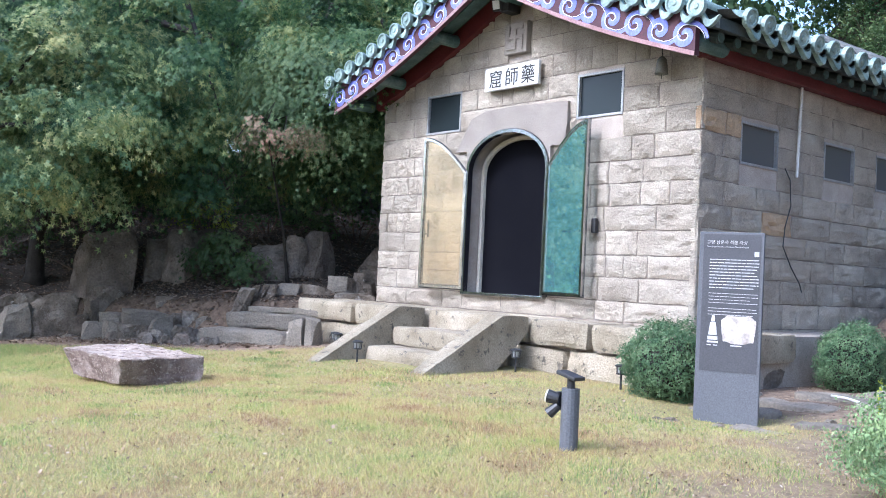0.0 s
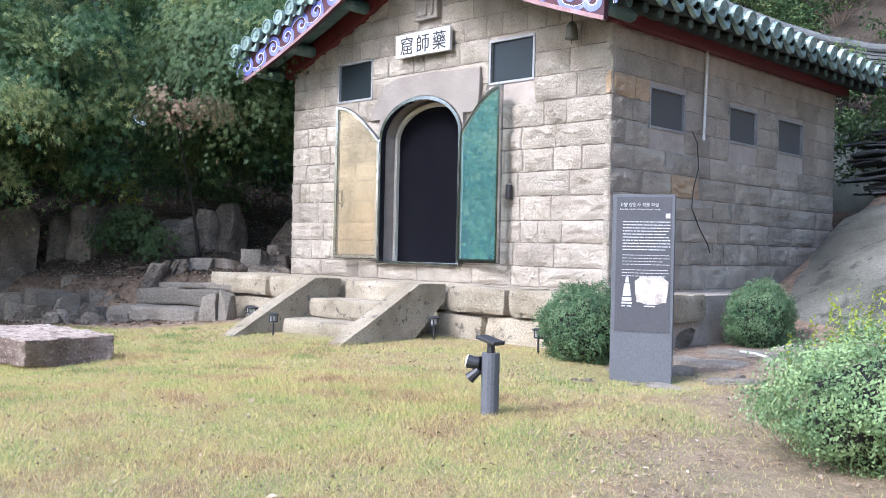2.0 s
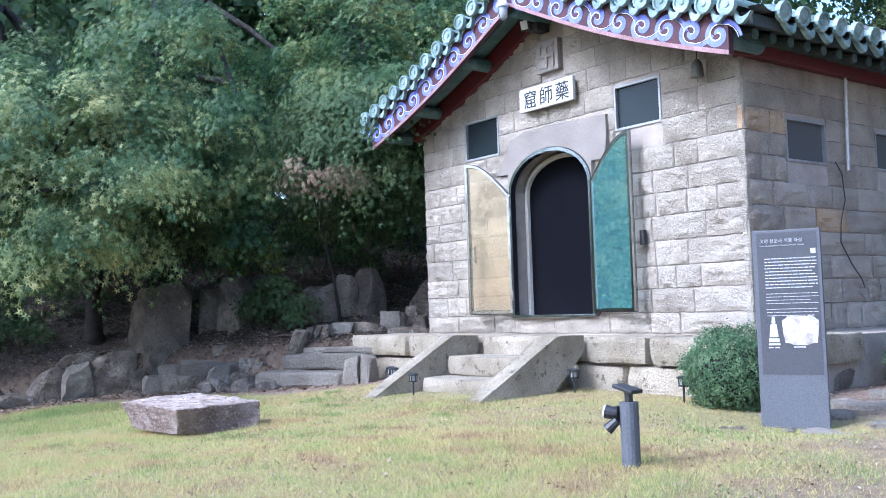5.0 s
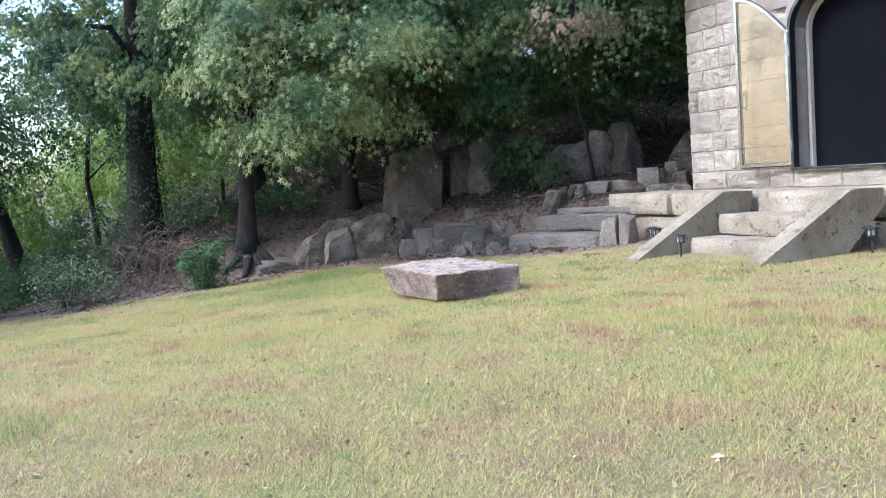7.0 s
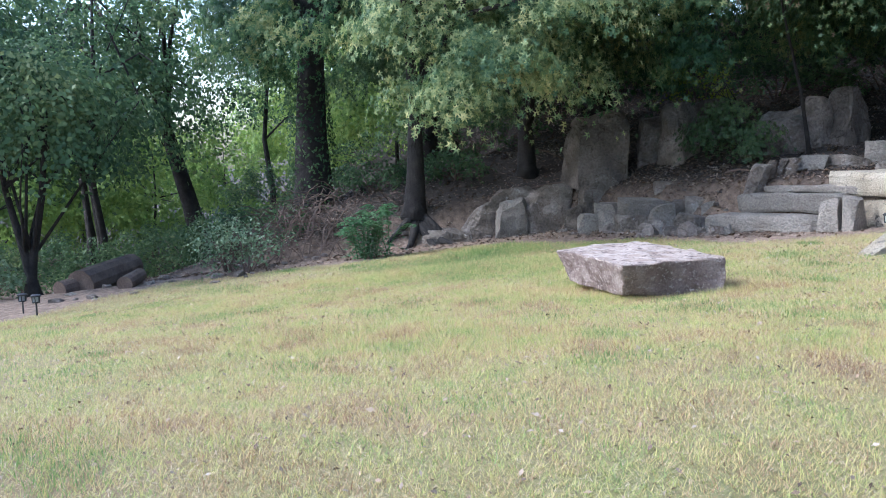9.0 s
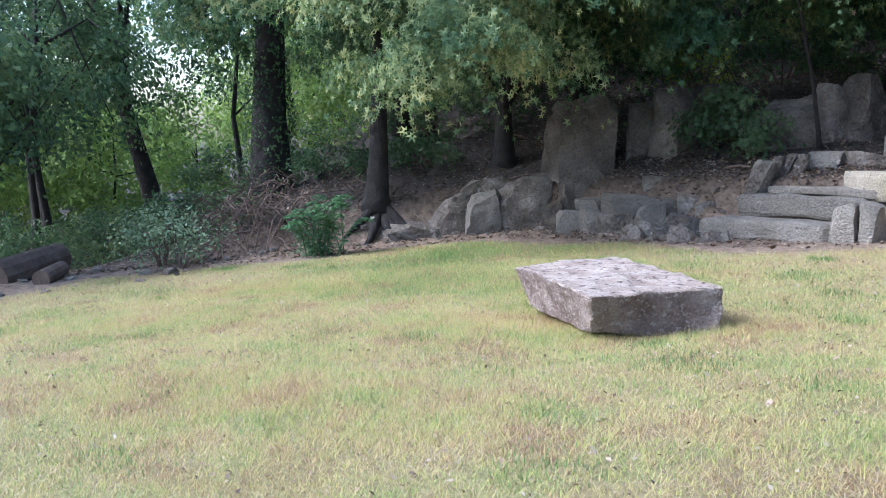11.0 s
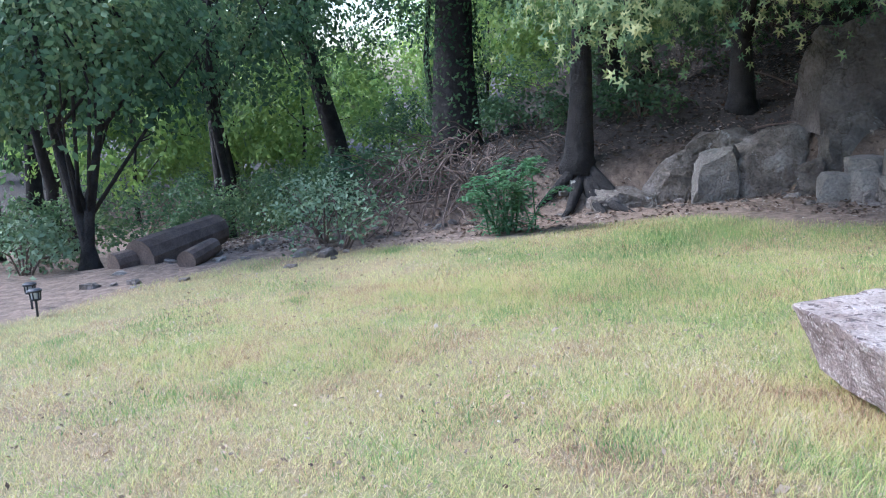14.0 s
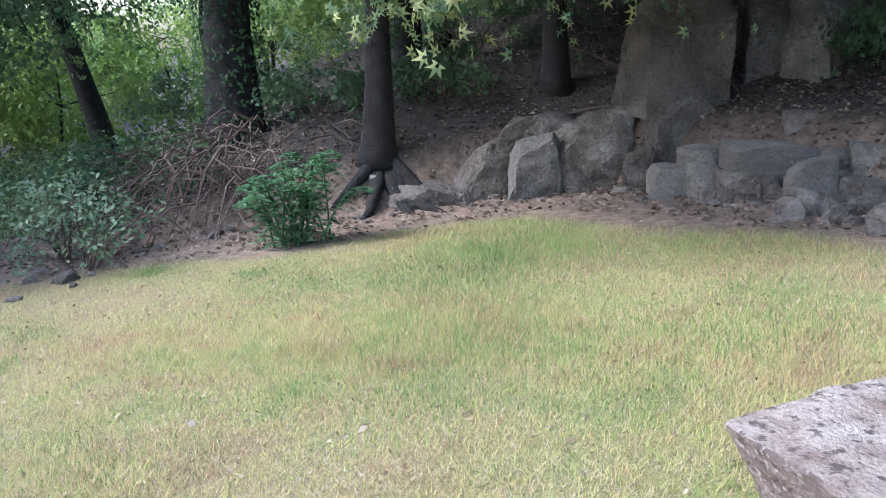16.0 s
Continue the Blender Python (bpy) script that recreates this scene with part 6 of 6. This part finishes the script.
def blades(name, n, x0, x1, y0, y1, low, high, lean_by, thin, material, label, fade=False):
    """Single bent blades scattered over a stretch of the lawn."""
    x, y = ra.uniform(x0, x1, n), ra.uniform(y0, y1, n)
    keep = ra.random(n) > bare(x, y) * 1.02
    keep &= ~((x > 1.9) & (x < 4.0) & (y > -2.0)) & ~((y > -0.85) & (x > -0.6) & (x < 6.3))
    rim = np.minimum.reduce([x - x0, x1 - x, y - y0, y1 - y])
    keep &= ra.random(n) < np.clip(rim / 1.6, 0, 1)
    if fade:
        u, v = (2 * x - x0 - x1) / (x1 - x0), (2 * y - y0 - y1) / (y1 - y0)
        clump = 0.5 + 0.5 * np.sin(2.1 * x + 1.3 * y) * np.cos(1.7 * y - 0.8 * x)
        keep &= ra.random(n) < np.clip(1.15 - u * u - v * v, 0, 1) * clump
    x, y = x[keep], y[keep]
    n = len(x)
    tf = tufty(x, y)
    hgt = ra.uniform(low, high, n) * (1 + 0.55 * np.clip(tf, 0, 2))
    az = ra.uniform(0, 6.283, n)
    lean = ra.uniform(*lean_by, n) * hgt
    z = land(x, y) - 0.004
    wd = ra.uniform(0.45, 1.0, n) * thin
    V = np.empty((n, 3, 3))
    V[:, 0] = np.stack([x - wd * np.sin(az), y + wd * np.cos(az), z], 1)
    V[:, 1] = np.stack([x + wd * np.sin(az), y - wd * np.cos(az), z], 1)
    V[:, 2] = np.stack([x + lean * np.cos(az), y + lean * np.sin(az), z + hgt], 1)
    tagged(fast_mesh(name, V.reshape(-1, 3), np.arange(n * 3).reshape(-1, 3), material), label, "grass", kind="stuff")


blades("lawn_grass", 560000, -6.0, 13.6, -12.0, 0.6, 0.012, 0.034, (0.3, 1.8), 0.0030, GRASS, "thin autumn lawn of green and straw-coloured blades")
blades("lawn_grass", 480000, -2.4, 9.8, -9.2, -2.4, 0.014, 0.036, (0.4, 2.0), 0.0022, GRASS, "thick sward of fine green and straw-coloured blades")
blades("dry_straw", 270000, -2.2, 10.6, -9.4, -1.6, 0.006, 0.015, (2.0, 6.0), 0.0024, STRAW, "dead straw lying flat among the blades")

blades("grass_tuft", 110000, -4.6, 1.4, -7.0, -2.3, 0.02, 0.045, (0.2, 1.2), 0.0028, TUFT, "longer green grass along the lawn edge", True)

# greener tufts and straw, in clumps
for name, count, per, hi, spread, material, lb in (("grass_tuft", 170, 330, 0.045, 0.22, TUFT, "longer green tufts standing in the lawn"), ("dry_straw", 170, 260, 0.02, 0.26, STRAW, "patches of pale dry straw lying in the turf")):
    cx, cy = ra.uniform(-4.6, 9.0, count), ra.uniform(-10.0, -1.6, count)
    sp = spread * ra.uniform(0.4, 1.7, count)
    x, y = np.repeat(cx, per) + np.repeat(sp, per) * ra.standard_normal(count * per), np.repeat(cy, per) + np.repeat(sp, per) * ra.standard_normal(count * per) * 0.7
    keep = (ra.random(len(x)) > bare(x, y) * 1.05) & ~((x > 1.9) & (x < 4.0) & (y > -2.0)) & (y < -0.9)
    keep &= np.repeat(ra.random(count) < 0.35 + 0.65 * (cx < 4.5), per)
    x, y = x[keep], y[keep]
    n = len(x)
    hgt = ra.uniform(0.3, 1.0, n) * hi
    az = ra.uniform(0, 6.283, n)
    lean = ra.uniform(0.2, 0.9, n) * (hgt if hi > 0.03 else 0.05)
    z = land(x, y) - 0.004
    wd = ra.uniform(0.0018, 0.0036, n)
    V = np.empty((n, 3, 3))
    V[:, 0] = np.stack([x - wd * np.sin(az), y + wd * np.cos(az), z], 1)
    V[:, 1] = np.stack([x + wd * np.sin(az), y - wd * np.cos(az), z], 1)
    V[:, 2] = np.stack([x + lean * np.cos(az), y + lean * np.sin(az), z + hgt], 1)
    tagged(fast_mesh(name, V.reshape(-1, 3), np.arange(n * 3).reshape(-1, 3), material), lb, "grass", kind="stuff")


def litter(name, x, y, smin, smax, label, flat=0.35, material=LITTER):
    n = len(x)
    P = np.stack([x, y, land(x, y) + 0.012], 1)
    nr = np.stack([ra.normal(0, flat, n), ra.normal(0, flat, n), np.ones(n)], 1)
    nr /= np.linalg.norm(nr, axis=1, keepdims=True)
    V, F = leaf_mesh(P, nr, ra.uniform(smin, smax, n), "plain", ra)
    tagged(fast_mesh(name, V, F, material), label, "leaves", kind="stuff")


n = 60000
x, y = ra.uniform(-14, 0.2, n), ra.uniform(-11.5, 5, n)
d = bank_depth(x, y)
ok = (d > -1.0 - 0.1 * smooth(-3.6, -5.0, y)) & (ra.random(n) < np.where(d < 0.1, 0.8, 1.0)) & ~((x > -0.6) & (y > -0.8))
litter("leaf_litter", x[ok], y[ok], 0.028, 0.075, "brown fallen leaves covering the bank", 0.45)
n = 9000
x, y = ra.uniform(-4.6, 0.0, n), ra.uniform(-4.0, 0.2, n)
d = bank_depth(x, y)
ok = (d > -0.35) & (d < 1.2) & ~((x > -0.6) & (y > -0.8))
litter("rock_debris", x[ok], y[ok], 0.02, 0.07, "broken chips and leaves between the wall stones", 0.6)
n = 11000
x, y = ra.uniform(6.2, 11, n), ra.uniform(-6.5, 6, n)
ok = (bare(x, y) > 0.3) & (x > 6.3)
litter("leaf_litter", x[ok][::2], y[ok][::2], 0.010, 0.032, "dry leaves and twigs on the trodden way", 0.35, LAWNLEAF)
litter("leaf_litter", x[ok][1::2], y[ok][1::2], 0.010, 0.036, "brown dead leaves on the trodden way", 0.35, LITTER)
n = 330
x, y = ra.uniform(-4.5, 10.5, n), ra.uniform(-9.5, -1.2, n)
litter("fallen_leaves", x, y, 0.025, 0.06, "dry fallen leaves scattered on the lawn", 0.5, LAWNLEAF)

n = 7000
x, y = ra.uniform(-3.6, 10.0, n), ra.uniform(-9.0, -1.6, n)
ok = bare(x, y) < 0.6
litter("leaf_crumbs", x[ok][::2], y[ok][::2], 0.012, 0.032, "pale crumbs of dead leaves lying in the turf", 0.6, LAWNLEAF)
litter("leaf_crumbs", x[ok][1::2], y[ok][1::2], 0.012, 0.034, "brown crumbs of dead leaves lying in the turf", 0.6, LITTER)

# ---- blocks of the shrine walls ----
def unit_block(seed):
    """A rough-faced block of unit size: u along x, face towards -y, height z; its face bulges."""
    bm = bmesh.new()
    n, m = 8, 5
    r = np.random.default_rng(seed)
    grid = []
    off = Vector((seed * 5.3, seed * 1.9, 0.4))
    for j in range(m + 1):
        row = []
        for i in range(n + 1):
            u, v = i / n, j / m
            edge = i in (0, n) or j in (0, m)
            swell = min(1.0, 5 * min(u, 1 - u) + 0.25) * min(1.0, 3 * min(v, 1 - v) + 0.25)
            d = 0.5 * (r.random() - 0.5) if edge else -(0.45 + 0.9 * noise.noise(Vector((u * 3.2, v * 2.0, 0)) + off) + 0.7 * (r.random() - 0.4)) * swell
            row.append(bm.verts.new((u - 0.5 + (0.016 * (r.random() - 0.5) if edge else 0.05 * (r.random() - 0.5)), d, v - 0.5 + 0.05 * (r.random() - 0.5))))
        grid.append(row)
    for j in range(m):
        for i in range(n):
            q = (grid[j][i], grid[j][i + 1], grid[j + 1][i + 1], grid[j + 1][i])
            bm.faces.new(q)
    rim = grid[0] + [grid[j][n] for j in range(1, m + 1)] + grid[m][-2::-1] + [grid[j][0] for j in range(m - 1, 0, -1)]
    back = [bm.verts.new((v.co.x, 1.6, v.co.z)) for v in rim]
    for i in range(len(rim)):
        k = (i + 1) % len(rim)
        bm.faces.new((rim[i], back[i], back[k], rim[k]))
    bmesh.ops.recalc_face_normals(bm, faces=bm.faces)
    me = bpy.data.meshes.new("stone_block")
    bm.to_mesh(me)
    bm.free()
    return me


BLOCKS, BLOCKS_OCHRE = [], []
for s in range(14):
    me = unit_block(s)
    me.materials.append(GRANITE)
    BLOCKS.append(me)
    mo = me.copy()
    mo.materials.clear()
    mo.materials.append(OCHRE)
    BLOCKS_OCHRE.append(mo)
rb = np.random.default_rng(21)


def lay_block(parent, u0, u1, z0, z1, axis, ochre=False):
    if u1 - u0 < 0.06 or z1 - z0 < 0.06:
        return
    g = 0.0075
    ob = bpy.data.objects.new("stone_block", (BLOCKS_OCHRE if ochre else BLOCKS)[int(rb.integers(14))])
    scene.collection.objects.link(ob)
    ob.parent = parent
    S = Matrix.Diagonal((u1 - u0 - 2.6 * g, 0.036, z1 - z0 - 1.7 * g, 1))
    c = ((u0 + u1) / 2, (z0 + z1) / 2)
    if axis == "y":
        ob.matrix_local = Matrix.Translation((c[0], 0.022, c[1])) @ S
    else:
        ob.matrix_local = Matrix.Translation((W - 0.022, c[0], c[1])) @ Matrix.Rotation(radians(90), 4, "Z") @ S


def course(parent, u0, u1, z0, z1, holes, axis, lo=0.32, hi=0.8, ochre=()):
    spans = [(u0, u1)]
    for h in holes:
        if h[2] < z1 - 0.02 and h[3] > z0 + 0.02:
            nxt = []
            for a, c in spans:
                if h[1] <= a or h[0] >= c:
                    nxt.append((a, c))
                else:
                    nxt += [(a, h[0])] * (h[0] > a) + [(h[1], c)] * (h[1] < c)
            spans = nxt
    for a, c in spans:
        n = max(1, round((c - a) / (lo + (hi - lo) * rb.random())))
        cut = np.cumsum(0.6 + rb.random(n))
        cut = np.concatenate([[0], cut / cut[-1]]) * (c - a) + a
        for p, q in zip(cut, cut[1:]):
            och = any(o[0] <= (p + q) / 2 <= o[1] and o[2] <= (z0 + z1) / 2 <= o[3] for o in ochre)
            lay_block(parent, p, q, z0, z1, axis, och)


FRONT_Z = [0.67, 0.90, 1.17, 1.42, 1.70, 1.98, 2.24, 2.50, 2.77, 3.06, 3.33, 3.61]
HOLES = [(1.965, 3.475, 0.9, 2.5), (1.86, 3.73, 2.77, 3.07), (1.965, 3.475, 2.5, 2.77)] + WIN_F
for z0, z1 in zip(FRONT_Z, FRONT_Z[1:]):
    course(front, 0.0, W, z0, z1, HOLES, "y")
zg = [3.61, 3.88, 4.12, 4.36, 4.58]
for z0, z1 in zip(zg, zg[1:]):
    half = 2.8 - max(0.0, (z1 - 3.62) / 0.43) + 0.15
    holes = [(2.62, 3.02, 4.0, 4.4)]
    course(gable, 2.8 - half, 2.8 + half, z0, z1, holes, "y", 0.25, 0.55)
SIDE_Z = [0.3, 0.66, 0.95, 1.22, 1.48, 1.74, 2.0, 2.26, 2.53, 2.77, 3.02, 3.28, 3.53, 3.75]
for z0, z1 in zip(SIDE_Z, SIDE_Z[1:]):
    course(side, 0.0, DEPTH, z0, z1, WIN_S, "x", 0.3, 0.75, ochre=[(0.2, 0.77, 2.78, 3.0), (1.08, 1.72, 1.75, 1.95)])
